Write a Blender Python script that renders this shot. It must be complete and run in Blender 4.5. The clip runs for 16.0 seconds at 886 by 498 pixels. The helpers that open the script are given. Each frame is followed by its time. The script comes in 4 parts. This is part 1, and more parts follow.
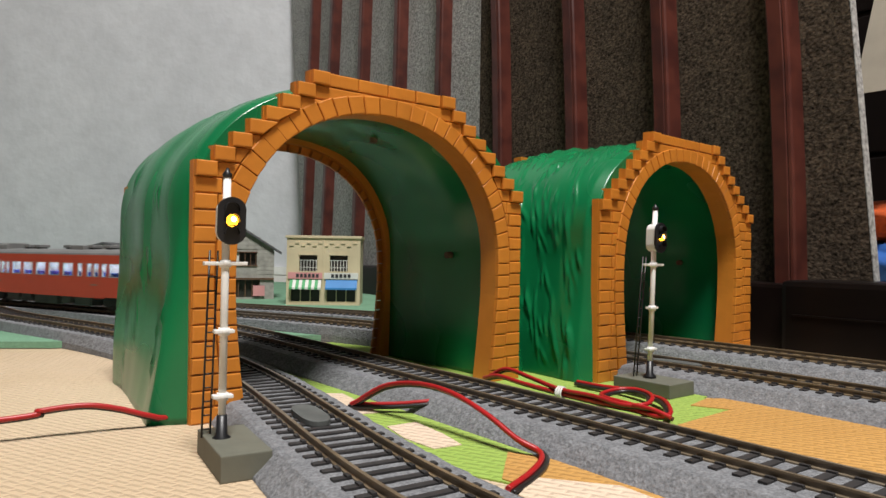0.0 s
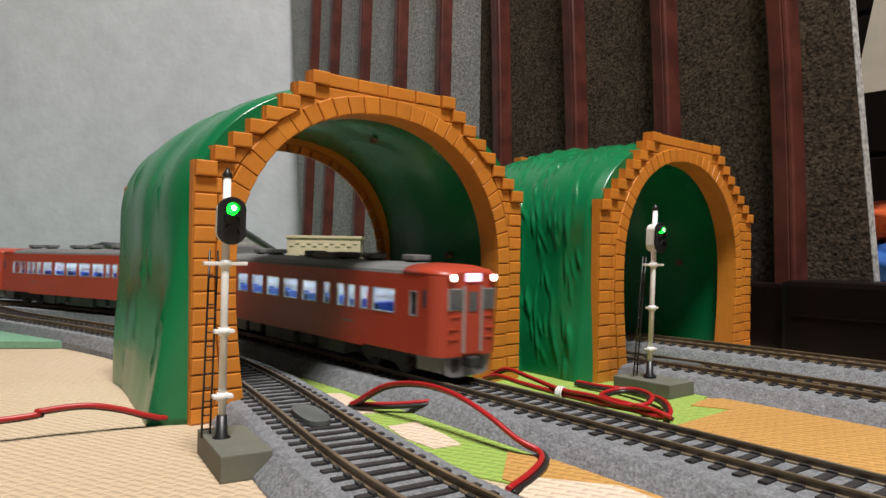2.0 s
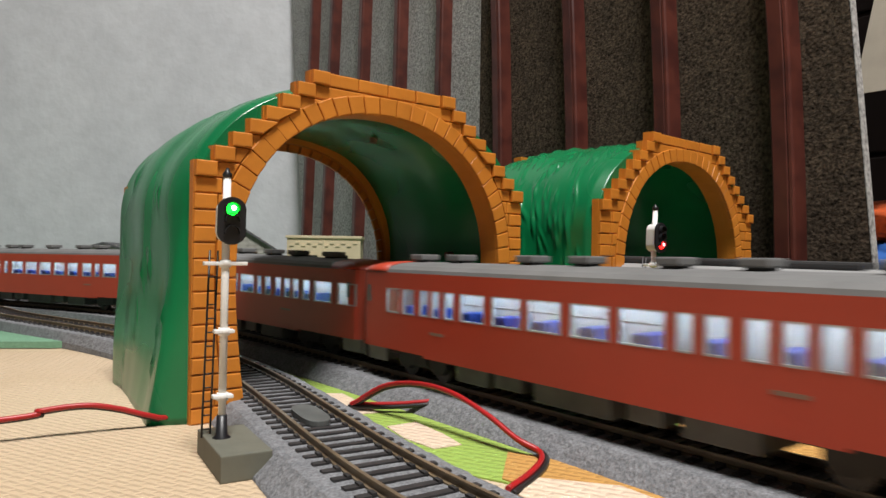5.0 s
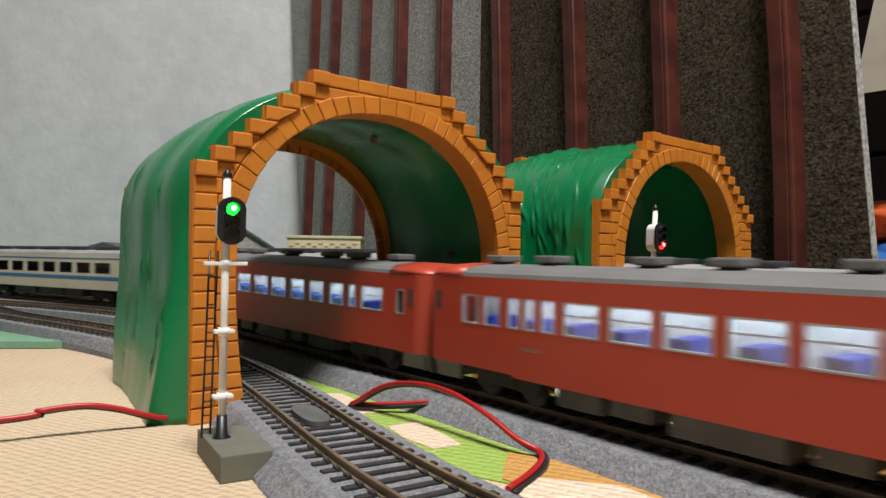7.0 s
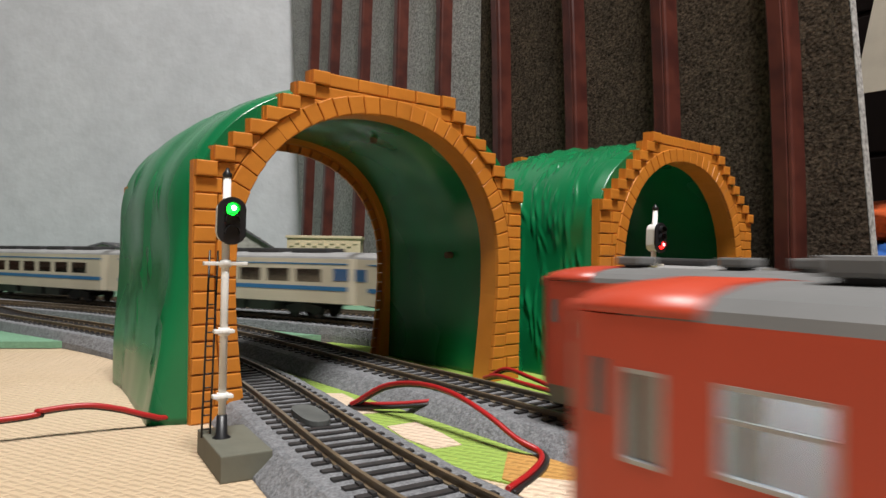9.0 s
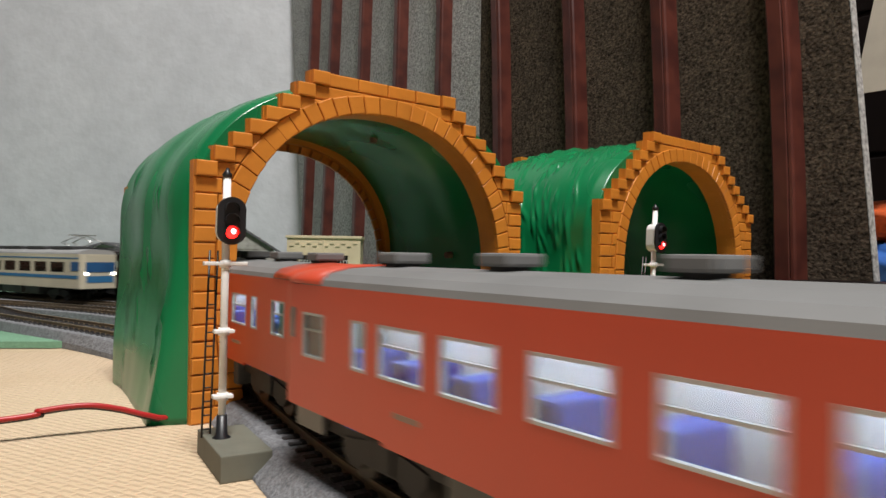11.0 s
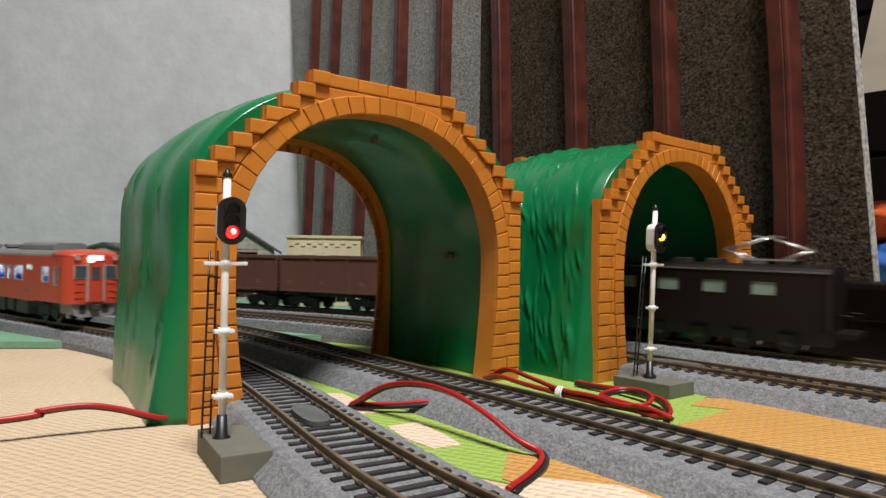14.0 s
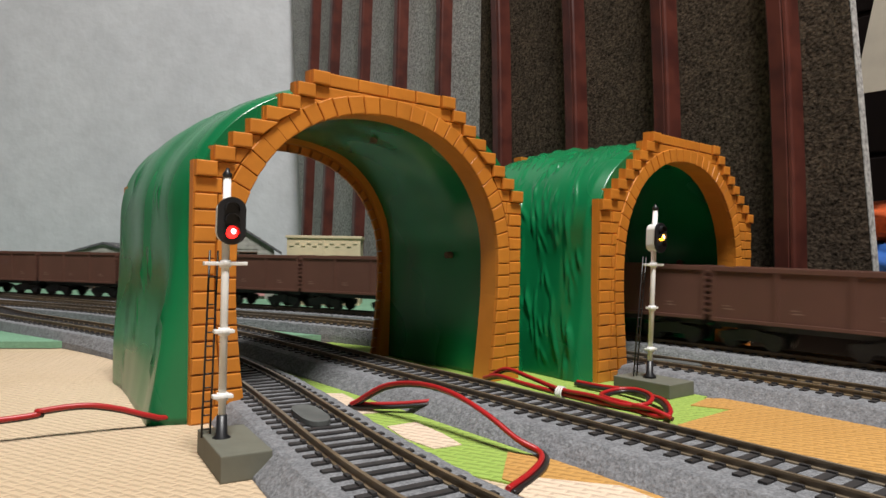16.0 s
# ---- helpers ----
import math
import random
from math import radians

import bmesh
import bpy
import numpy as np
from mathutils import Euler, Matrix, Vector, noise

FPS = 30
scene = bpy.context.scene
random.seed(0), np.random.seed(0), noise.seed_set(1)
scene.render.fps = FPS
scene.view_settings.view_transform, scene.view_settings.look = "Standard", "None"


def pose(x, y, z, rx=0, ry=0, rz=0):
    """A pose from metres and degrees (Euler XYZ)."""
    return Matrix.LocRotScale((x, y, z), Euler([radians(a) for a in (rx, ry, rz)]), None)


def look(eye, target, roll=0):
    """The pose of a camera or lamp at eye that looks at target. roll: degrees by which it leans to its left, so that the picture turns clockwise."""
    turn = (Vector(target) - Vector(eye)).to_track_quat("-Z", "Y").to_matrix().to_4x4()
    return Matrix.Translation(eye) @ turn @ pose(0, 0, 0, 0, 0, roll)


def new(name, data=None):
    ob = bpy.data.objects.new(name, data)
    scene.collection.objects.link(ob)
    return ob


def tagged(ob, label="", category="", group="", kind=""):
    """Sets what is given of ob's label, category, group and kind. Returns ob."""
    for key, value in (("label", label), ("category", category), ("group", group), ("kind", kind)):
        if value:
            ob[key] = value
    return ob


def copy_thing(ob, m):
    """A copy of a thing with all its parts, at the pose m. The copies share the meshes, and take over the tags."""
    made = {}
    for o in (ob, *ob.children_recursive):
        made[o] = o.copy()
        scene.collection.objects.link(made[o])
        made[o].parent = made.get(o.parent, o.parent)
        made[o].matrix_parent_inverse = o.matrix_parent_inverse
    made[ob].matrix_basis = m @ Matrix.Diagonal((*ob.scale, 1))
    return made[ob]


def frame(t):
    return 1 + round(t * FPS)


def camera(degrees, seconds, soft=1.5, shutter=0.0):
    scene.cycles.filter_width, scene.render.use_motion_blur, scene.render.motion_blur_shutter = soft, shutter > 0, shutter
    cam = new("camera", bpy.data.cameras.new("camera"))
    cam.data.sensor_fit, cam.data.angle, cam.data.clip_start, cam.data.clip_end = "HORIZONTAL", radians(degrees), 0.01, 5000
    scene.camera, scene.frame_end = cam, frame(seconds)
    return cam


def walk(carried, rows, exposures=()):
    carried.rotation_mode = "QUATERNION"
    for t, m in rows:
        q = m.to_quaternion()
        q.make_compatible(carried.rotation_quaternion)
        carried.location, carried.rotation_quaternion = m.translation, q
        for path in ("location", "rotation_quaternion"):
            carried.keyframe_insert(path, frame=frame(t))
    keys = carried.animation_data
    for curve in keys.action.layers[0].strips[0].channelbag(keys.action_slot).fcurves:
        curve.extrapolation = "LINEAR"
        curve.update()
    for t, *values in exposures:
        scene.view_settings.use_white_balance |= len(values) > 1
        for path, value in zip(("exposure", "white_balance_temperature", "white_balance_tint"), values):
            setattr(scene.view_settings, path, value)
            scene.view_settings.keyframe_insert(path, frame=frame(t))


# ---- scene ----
# A model railway on a play mat. Helper lengths are in millimetres and turned into metres when a mesh is made.
cam = camera(66.3, 16.0, 1.5, 0.6)
EYE = (0.0, 0.0, 0.0612)
VIEW = look(EYE, (0.0, 1.0, 0.0612 + 0.0110), 0.814)
walk(cam, [(0.0, VIEW), (16.0, VIEW)], exposures=[(0.0, 0.0), (16.0, 0.0)])

# ---- light ----
world = bpy.data.worlds.new("room_world")
world.use_nodes = True
world.node_tree.nodes["Background"].inputs[0].default_value = (0.9, 0.93, 1.0, 1)
world.node_tree.nodes["Background"].inputs[1].default_value = 0.005
scene.world = world


def ceiling_lamp(x, y, z, size, power, colour):
    d = bpy.data.lights.new("ceiling_lamp", "AREA")
    d.shape, d.size, d.energy, d.color = "DISK", size, power, colour
    ob = new("ceiling_lamp", d)
    ob.matrix_world = pose(x, y, z)
    tagged(ob, "round white ceiling lamp that lights the room", "lamp")


ceiling_lamp(0.28, -0.55, 2.30, 0.70, 104.0, (1.0, 0.975, 0.95))


# ---- materials ----
def material(name, colour, rough=0.5, metal=0.0, vary=0.12, scale=60.0, bump=0.0, bump_scale=200.0, spec=0.5,
             second=None, second_scale=20.0, per_object=0.0, coat=0.0, detail=4.0):
    """Principled material with variation at two scales, in metres, and an optional fine relief."""
    m = bpy.data.materials.new(name)
    m.use_nodes = True
    nt = m.node_tree
    b = nt.nodes["Principled BSDF"]
    b.inputs["Roughness"].default_value = rough
    b.inputs["Metallic"].default_value = metal
    b.inputs["Specular IOR Level"].default_value = spec
    b.inputs["Coat Weight"].default_value = coat
    tc = nt.nodes.new("ShaderNodeTexCoord")

    def noise_node(sc, det=detail):
        nn = nt.nodes.new("ShaderNodeTexNoise")
        nn.inputs["Scale"].default_value, nn.inputs["Detail"].default_value = sc, det
        nt.links.new(tc.outputs["Object"], nn.inputs["Vector"])
        return nn

    n1, n2 = noise_node(scale), noise_node(second_scale, 2.0)
    ramp = nt.nodes.new("ShaderNodeMapRange")
    ramp.inputs[1].default_value, ramp.inputs[2].default_value = 0.3, 0.7
    ramp.inputs[3].default_value, ramp.inputs[4].default_value = 1.0 - vary, 1.0 + vary
    nt.links.new(n1.outputs["Fac"], ramp.inputs[0])
    mix = nt.nodes.new("ShaderNodeMix")
    mix.data_type = "RGBA"
    mix.inputs[6].default_value = (*colour, 1)
    mix.inputs[7].default_value = (*(second or [c * 0.88 for c in colour]), 1)
    r2 = nt.nodes.new("ShaderNodeMapRange")
    r2.inputs[1].default_value, r2.inputs[2].default_value = 0.4, 0.62
    nt.links.new(n2.outputs["Fac"], r2.inputs[0])
    nt.links.new(r2.outputs[0], mix.inputs[0])
    mul = nt.nodes.new("ShaderNodeVectorMath")
    mul.operation = "SCALE"
    nt.links.new(mix.outputs[2], mul.inputs[0])
    if per_object:
        info = nt.nodes.new("ShaderNodeObjectInfo")
        r3 = nt.nodes.new("ShaderNodeMapRange")
        r3.inputs[3].default_value, r3.inputs[4].default_value = 1.0 - per_object, 1.0 + per_object
        nt.links.new(info.outputs["Random"], r3.inputs[0])
        mm = nt.nodes.new("ShaderNodeMath")
        mm.operation = "MULTIPLY"
        nt.links.new(r3.outputs[0], mm.inputs[0])
        nt.links.new(ramp.outputs[0], mm.inputs[1])
        nt.links.new(mm.outputs[0], mul.inputs["Scale"])
    else:
        nt.links.new(ramp.outputs[0], mul.inputs["Scale"])
    nt.links.new(mul.outputs[0], b.inputs["Base Color"])
    rr = nt.nodes.new("ShaderNodeMapRange")
    rr.inputs[3].default_value, rr.inputs[4].default_value = max(0.02, rough - 0.08), min(1.0, rough + 0.08)
    nt.links.new(n2.outputs["Fac"], rr.inputs[0])
    nt.links.new(rr.outputs[0], b.inputs["Roughness"])
    if bump:
        nb = noise_node(bump_scale, 3.0)
        bp = nt.nodes.new("ShaderNodeBump")
        bp.inputs["Strength"].default_value, bp.inputs["Distance"].default_value = min(1.0, bump), 0.001
        nt.links.new(nb.outputs["Fac"], bp.inputs["Height"])
        nt.links.new(bp.outputs[0], b.inputs["Normal"])
    return m


def glow(name, colour, strength):
    m = bpy.data.materials.new(name)
    m.use_nodes = True
    b = m.node_tree.nodes["Principled BSDF"]
    b.inputs["Base Color"].default_value = (*colour, 1)
    b.inputs["Emission Color"].default_value = (*colour, 1)
    b.inputs["Emission Strength"].default_value = strength
    return m


def window_glass(name, tint, gloss=0.12):
    m = bpy.data.materials.new(name)
    m.use_nodes = True
    nt = m.node_tree
    nt.nodes.remove(nt.nodes["Principled BSDF"])
    out = nt.nodes["Material Output"]
    tr, gl, mx = (nt.nodes.new("ShaderNodeBsdf" + k) for k in ("Transparent", "Glossy", "Transparent"))
    mx = nt.nodes.new("ShaderNodeMixShader")
    tr.inputs[0].default_value = (*tint, 1)
    gl.inputs["Roughness"].default_value = 0.08
    mx.inputs[0].default_value = gloss
    nt.links.new(tr.outputs[0], mx.inputs[1])
    nt.links.new(gl.outputs[0], mx.inputs[2])
    nt.links.new(mx.outputs[0], out.inputs[0])
    return m


def mat_sheet(name, colour, second, pitch=0.0036, dark=0.8):
    """Foam play mat with a woven, bumpy relief."""
    m = material(name, colour, 0.75, vary=0.05, scale=300.0, second=second, second_scale=9.0, spec=0.3)
    nt = m.node_tree
    b = nt.nodes["Principled BSDF"]
    tc = nt.nodes.new("ShaderNodeTexCoord")
    mp = nt.nodes.new("ShaderNodeMapping")
    mp.inputs["Rotation"].default_value = (0, 0, radians(28))
    nt.links.new(tc.outputs["Object"], mp.inputs[0])
    br = nt.nodes.new("ShaderNodeTexBrick")
    br.offset = 0.5
    br.inputs["Scale"].default_value = 1.0
    br.inputs["Brick Width"].default_value, br.inputs["Row Height"].default_value = pitch * 1.5, pitch * 0.8
    br.inputs["Mortar Size"].default_value, br.inputs["Mortar Smooth"].default_value = pitch * 0.42, 1.0
    br.inputs["Color1"].default_value = br.inputs["Color2"].default_value = (1, 1, 1, 1)
    br.inputs["Mortar"].default_value = (0, 0, 0, 1)
    nt.links.new(mp.outputs[0], br.inputs[0])
    bp = nt.nodes.new("ShaderNodeBump")
    bp.inputs["Strength"].default_value, bp.inputs["Distance"].default_value = 0.6, 0.0016
    nt.links.new(br.outputs["Color"], bp.inputs["Height"])
    nt.links.new(bp.outputs[0], b.inputs["Normal"])
    return m


def ballast_material():
    m = material("grey_ballast", (0.205, 0.208, 0.218), 0.85, vary=0.30, scale=1100.0, bump=0.8, bump_scale=800.0, spec=0.25,
                 second=(0.16, 0.163, 0.172), second_scale=330.0)
    return m


MAT_BEIGE = mat_sheet("beige_foam_mat", (0.56, 0.425, 0.28), (0.60, 0.465, 0.32))
MAT_LIME = mat_sheet("lime_foam_mat", (0.31, 0.43, 0.09), (0.28, 0.41, 0.08), 0.0042)
MAT_ORANGE = mat_sheet("orange_foam_mat", (0.53, 0.285, 0.082), (0.49, 0.26, 0.072), 0.0042)
MAT_CREAM = mat_sheet("cream_foam_mat", (0.70, 0.55, 0.42), (0.66, 0.52, 0.38), 0.0042)
MAT_BOARD = material("green_felt_board", (0.17, 0.32, 0.21), 0.9, vary=0.10, scale=500.0, bump=0.3, bump_scale=900.0, spec=0.2)
BALLAST = ballast_material()
SLEEPER = material("dark_sleeper_plastic", (0.030, 0.027, 0.027), 0.6, vary=0.2, scale=300.0, per_object=0.25)
RAIL = material("brown_tarnished_rail", (0.18, 0.145, 0.105), 0.42, metal=0.3, vary=0.25, scale=60.0, second=(0.22, 0.155, 0.085), second_scale=8.0)
GREEN = material("green_plastic", (0.0045, 0.168, 0.056), 0.27, vary=0.10, scale=18.0, second=(0.004, 0.142, 0.048), second_scale=12.0,
                 bump=0.10, bump_scale=60.0, spec=0.55)
BRICK = material("orange_brick_plastic", (0.60, 0.215, 0.026), 0.42, vary=0.07, scale=90.0, second=(0.55, 0.187, 0.021), second_scale=25.0,
                 bump=0.12, bump_scale=350.0, per_object=0.06)
WHITE = material("white_plastic", (0.80, 0.79, 0.76), 0.4, vary=0.05)
BLACK = material("black_plastic", (0.012, 0.012, 0.014), 0.4, vary=0.2)
BASE_GREY = material("olive_grey_base", (0.135, 0.135, 0.105), 0.7, vary=0.08, scale=150.0, bump=0.1, bump_scale=500.0)
WIRE_RED = material("red_wire", (0.40, 0.012, 0.014), 0.38, vary=0.08)
WIRE_BLACK = material("black_wire", (0.02, 0.016, 0.016), 0.35, vary=0.1)
WALLPAPER = material("grey_wallpaper", (0.60, 0.61, 0.64), 0.85, vary=0.06, scale=28.0, bump=0.9, bump_scale=85.0, second=(0.56, 0.57, 0.60),
                     second_scale=6.0, spec=0.2)
# Room surfaces out of view are coloured dark to hold down bounced light.
ROOM_WALL = material("darkened_unseen_wall", (0.10, 0.092, 0.082), 0.9, vary=0.06, scale=4.0)
ROOM_FLOOR = material("darkened_brown_floor", (0.09, 0.058, 0.034), 0.6, vary=0.15, scale=5.0)
CEILING = material("darkened_unseen_ceiling", (0.30, 0.30, 0.295), 0.9, vary=0.03)
SLAT = material("dark_red_brown_lacquer", (0.10, 0.027, 0.019), 0.36, vary=0.15, scale=14.0, second=(0.055, 0.014, 0.011), second_scale=40.0, bump=0.08, bump_scale=90.0)
BASEWOOD = material("near_black_lacquered_wood", (0.008, 0.0045, 0.004), 0.34, vary=0.2, spec=0.15)
FELT_GREY = material("pale_grey_carpet", (0.36, 0.355, 0.35), 0.95, vary=0.45, scale=330.0, bump=1.0, bump_scale=420.0, spec=0.1, second=(0.33, 0.325, 0.315), second_scale=25.0)
FELT_BROWN = material("dark_brown_carpet", (0.072, 0.054, 0.039), 0.95, vary=0.75, scale=420.0, bump=1.0, bump_scale=480.0, spec=0.1, second=(0.059, 0.045, 0.033), second_scale=22.0)
CAR_RED = material("vermilion_train_paint", (0.50, 0.062, 0.028), 0.38, vary=0.05, scale=30.0, second=(0.46, 0.055, 0.024), second_scale=10.0)
ROOF_GREY = material("grey_train_roof", (0.17, 0.17, 0.168), 0.65, vary=0.1, scale=80.0)
UNDER = material("dark_underframe", (0.03, 0.03, 0.03), 0.7, vary=0.3, scale=100.0)
UNDER_GREY = material("grey_underframe_equipment", (0.10, 0.105, 0.10), 0.65, vary=0.25, scale=100.0)
SKIRT_GREY = material("grey_snowplough", (0.24, 0.24, 0.235), 0.55, vary=0.1)
WHEEL = material("dark_steel_wheel", (0.06, 0.055, 0.05), 0.4, metal=0.7, vary=0.2)
SEAT_BLUE = material("blue_seat", (0.012, 0.05, 0.36), 0.6, vary=0.1)
INNER = material("pale_car_interior", (0.62, 0.64, 0.66), 0.6, vary=0.05)
SEAL = material("grey_window_frame", (0.42, 0.42, 0.42), 0.4, metal=0.3, vary=0.05)
GLASS = window_glass("train_glass", (0.86, 0.90, 0.95))
DARK_GLASS = window_glass("dark_train_glass", (0.42, 0.48, 0.46), 0.2)
LED = glow("white_led_strip", (0.84, 1.0, 0.97), 15.0)
HEADLIGHT = glow("headlight_white", (1.0, 0.93, 0.80), 6.0)
SIGN_LIGHT = glow("lit_destination_sign", (0.86, 0.72, 1.0), 1.1)
OFF_LENS = material("unlit_headlight", (0.35, 0.33, 0.31), 0.2, vary=0.05)
CREAM_PAINT = material("cream_train_paint", (0.58, 0.52, 0.40), 0.38, vary=0.05, scale=30.0)
BLUE_PAINT = material("blue_train_stripe", (0.035, 0.16, 0.34), 0.4, vary=0.05)
SILVER_ROOF = material("silver_grey_roof", (0.33, 0.33, 0.33), 0.5, vary=0.1)
CHARCOAL = material("charcoal_roof_gear", (0.035, 0.035, 0.036), 0.7, vary=0.2)
LOCO = material("black_brown_loco_paint", (0.011, 0.0065, 0.005), 0.42, vary=0.15, spec=0.3)
LOCO_PANE = material("green_grey_pane", (0.22, 0.30, 0.24), 0.15, vary=0.15, spec=0.8)
SILVER = material("silver_pantograph", (0.62, 0.62, 0.60), 0.35, metal=0.8, vary=0.05)
WAGON = material("red_brown_wagon", (0.125, 0.055, 0.038), 0.55, vary=0.10, scale=40.0, second=(0.11, 0.047, 0.032), second_scale=12.0)
PALE_MARK = material("pale_lettering", (0.26, 0.16, 0.12), 0.6, vary=0.1)
HOUSE_CREAM = material("cream_house_wall", (0.62, 0.52, 0.34), 0.7, vary=0.06)
HOUSE_GREY = material("weathered_board_wall", (0.36, 0.345, 0.31), 0.8, vary=0.2, scale=150.0, per_object=0.1)
HOUSE_ROOF = material("grey_house_roof", (0.085, 0.085, 0.09), 0.7, vary=0.2)
HOUSE_DARK = material("shaded_house_inside", (0.035, 0.03, 0.025), 0.3, vary=0.2)
TIMBER = material("brown_timber", (0.12, 0.065, 0.035), 0.7, vary=0.2)
AWNING_BLUE = material("blue_awning", (0.05, 0.23, 0.55), 0.6, vary=0.06)
AWNING_GREEN = material("green_stripe_awning", (0.08, 0.36, 0.14), 0.6, vary=0.06)
PINK = material("pink_sign", (0.66, 0.30, 0.30), 0.6, vary=0.06)
SIGN_WHITE = material("white_sign", (0.70, 0.70, 0.66), 0.6, vary=0.05)
INK = material("dark_print", (0.03, 0.03, 0.035), 0.6, vary=0.05)
PAPER = material("beige_printed_paper", (0.42, 0.38, 0.31), 0.8, vary=0.06)
CLOTH_ORANGE = material("orange_knit", (0.55, 0.085, 0.012), 0.9, vary=0.25, scale=200.0, bump=0.8, bump_scale=300.0)
CLOTH_BLUE = material("blue_cloth", (0.02, 0.10, 0.36), 0.9, vary=0.2, scale=120.0, bump=0.5, bump_scale=200.0)
BOX_BLACK = material("black_plastic_box_and_backdrop", (0.006, 0.004, 0.0035), 0.42, vary=0.15, spec=0.14)


# ---- mesh helpers ----
def to_mesh(name, bm, mats, smooth=False, bevel=0.0):
    if bevel:
        bmesh.ops.bevel(bm, geom=list(bm.edges), offset=bevel, segments=2, affect="EDGES", profile=0.6)
    bmesh.ops.scale(bm, vec=(0.001, 0.001, 0.001), verts=bm.verts)
    bmesh.ops.recalc_face_normals(bm, faces=bm.faces)
    me = bpy.data.meshes.new(name)
    bm.to_mesh(me)
    bm.free()
    for mt in (mats if isinstance(mats, (list, tuple)) else [mats]):
        me.materials.append(mt)
    if smooth:
        me.shade_smooth()
    return me


def part(name, bm, mats, parent=None, label="", smooth=False, bevel=0.0, at=None):
    ob = new(name, to_mesh(name, bm, mats, smooth, bevel) if isinstance(bm, bmesh.types.BMesh) else bm)
    if parent is not None:
        ob.parent = parent
    if at is not None:
        ob.matrix_basis = at
    if label:
        tagged(ob, label)
    return ob


def mpose(x, y, z, rx=0, ry=0, rz=0):
    return pose(x * 0.001, y * 0.001, z * 0.001, rx, ry, rz)


def thing(name, label, category, group="", at=None):
    ob = new(name)
    ob.empty_display_size = 0.01
    if at is not None:
        ob.matrix_basis = at
    return tagged(ob, label, category, group)


def box(bm, x0, x1, y0, y1, z0, z1, mi=0):
    v = [bm.verts.new(c) for c in ((x0, y0, z0), (x1, y0, z0), (x1, y1, z0), (x0, y1, z0), (x0, y0, z1), (x1, y0, z1), (x1, y1, z1), (x0, y1, z1))]
    for f in ((0, 3, 2, 1), (4, 5, 6, 7), (0, 1, 5, 4), (1, 2, 6, 5), (2, 3, 7, 6), (3, 0, 4, 7)):
        bm.faces.new([v[i] for i in f]).material_index = mi
    return v


def boxes(*rows):
    bm = bmesh.new()
    for r in rows:
        box(bm, *r)
    return bm


def prism(bm, outline, a, b, axis="y", mi=0):
    """Extrudes a closed outline of 2D points from a to b along an axis."""
    def at(p, w):
        return {"y": (p[0], w, p[1]), "x": (w, p[0], p[1]), "z": (p[0], p[1], w)}[axis]
    lo, hi = [bm.verts.new(at(p, a)) for p in outline], [bm.verts.new(at(p, b)) for p in outline]
    k = len(outline)
    faces = [bm.faces.new(lo), bm.faces.new(hi[::-1])]
    for i in range(k):
        faces.append(bm.faces.new((lo[i], hi[i], hi[(i + 1) % k], lo[(i + 1) % k])))
    for f in faces:
        f.material_index = mi
    return bm


def tube(bm, points, radius, sides=8, closed_ends=True, mi=0):
    """A round bar along a run of points."""
    rings = []
    pts = [Vector(p) for p in points]
    side = Vector((0, 0, 1))
    for i, p in enumerate(pts):
        d = (pts[min(i + 1, len(pts) - 1)] - pts[max(i - 1, 0)]).normalized()
        if abs(d.dot(side)) > 0.95:
            side = Vector((1, 0, 0)) if abs(d.x) < 0.9 else Vector((0, 1, 0))
        u = d.cross(side).normalized()
        w = u.cross(d)
        side = w
        r = radius[i] if isinstance(radius, (list, tuple)) else radius
        rings.append([bm.verts.new(p + r * (math.cos(2 * math.pi * k / sides) * u + math.sin(2 * math.pi * k / sides) * w)) for k in range(sides)])
    for a, b in zip(rings, rings[1:]):
        for k in range(sides):
            f = bm.faces.new((a[k], a[(k + 1) % sides], b[(k + 1) % sides], b[k]))
            f.smooth, f.material_index = True, mi
    if closed_ends:
        for rg in (rings[0][::-1], rings[-1]):
            bm.faces.new(rg).material_index = mi
    return bm


def spline(points, per=10):
    """A smooth run through the points."""
    pts = [Vector(p) for p in points]
    pts = [2 * pts[0] - pts[1], *pts, 2 * pts[-1] - pts[-2]]
    out = []
    for i in range(1, len(pts) - 2):
        p0, p1, p2, p3 = pts[i - 1:i + 3]
        for k in range(per):
            t = k / per
            out.append(0.5 * (2 * p1 + (p2 - p0) * t + (2 * p0 - 5 * p1 + 4 * p2 - p3) * t * t + (3 * p1 - p0 - 3 * p2 + p3) * t ** 3))
    return out + [pts[-2]]


# ---- tracks: plan of the four lines ----
ALONG, ACROSS = np.array([-0.72, 0.694]), np.array([0.694, 0.72])
PLAN = {"near": ([7935.6, -11040.2, 4550.7, -419.4, 113.1], (93, 622)), "middle": ([281.8, -774.4, 191.2, 149.4, 178.2], (54, 721)),
        "inner": ([597.9, -1033.1, 320.0, 302.3], (68, 811)), "outer": ([155.6, -529.7, 126.8, 394.8], (85, 866))}


def rail_height(y):
    """The far part of the lines lies on a thin board."""
    u = min(1.0, max(0.0, (y - 300) / 220))
    return 10 + 4.5 * u * u * (3 - 2 * u)


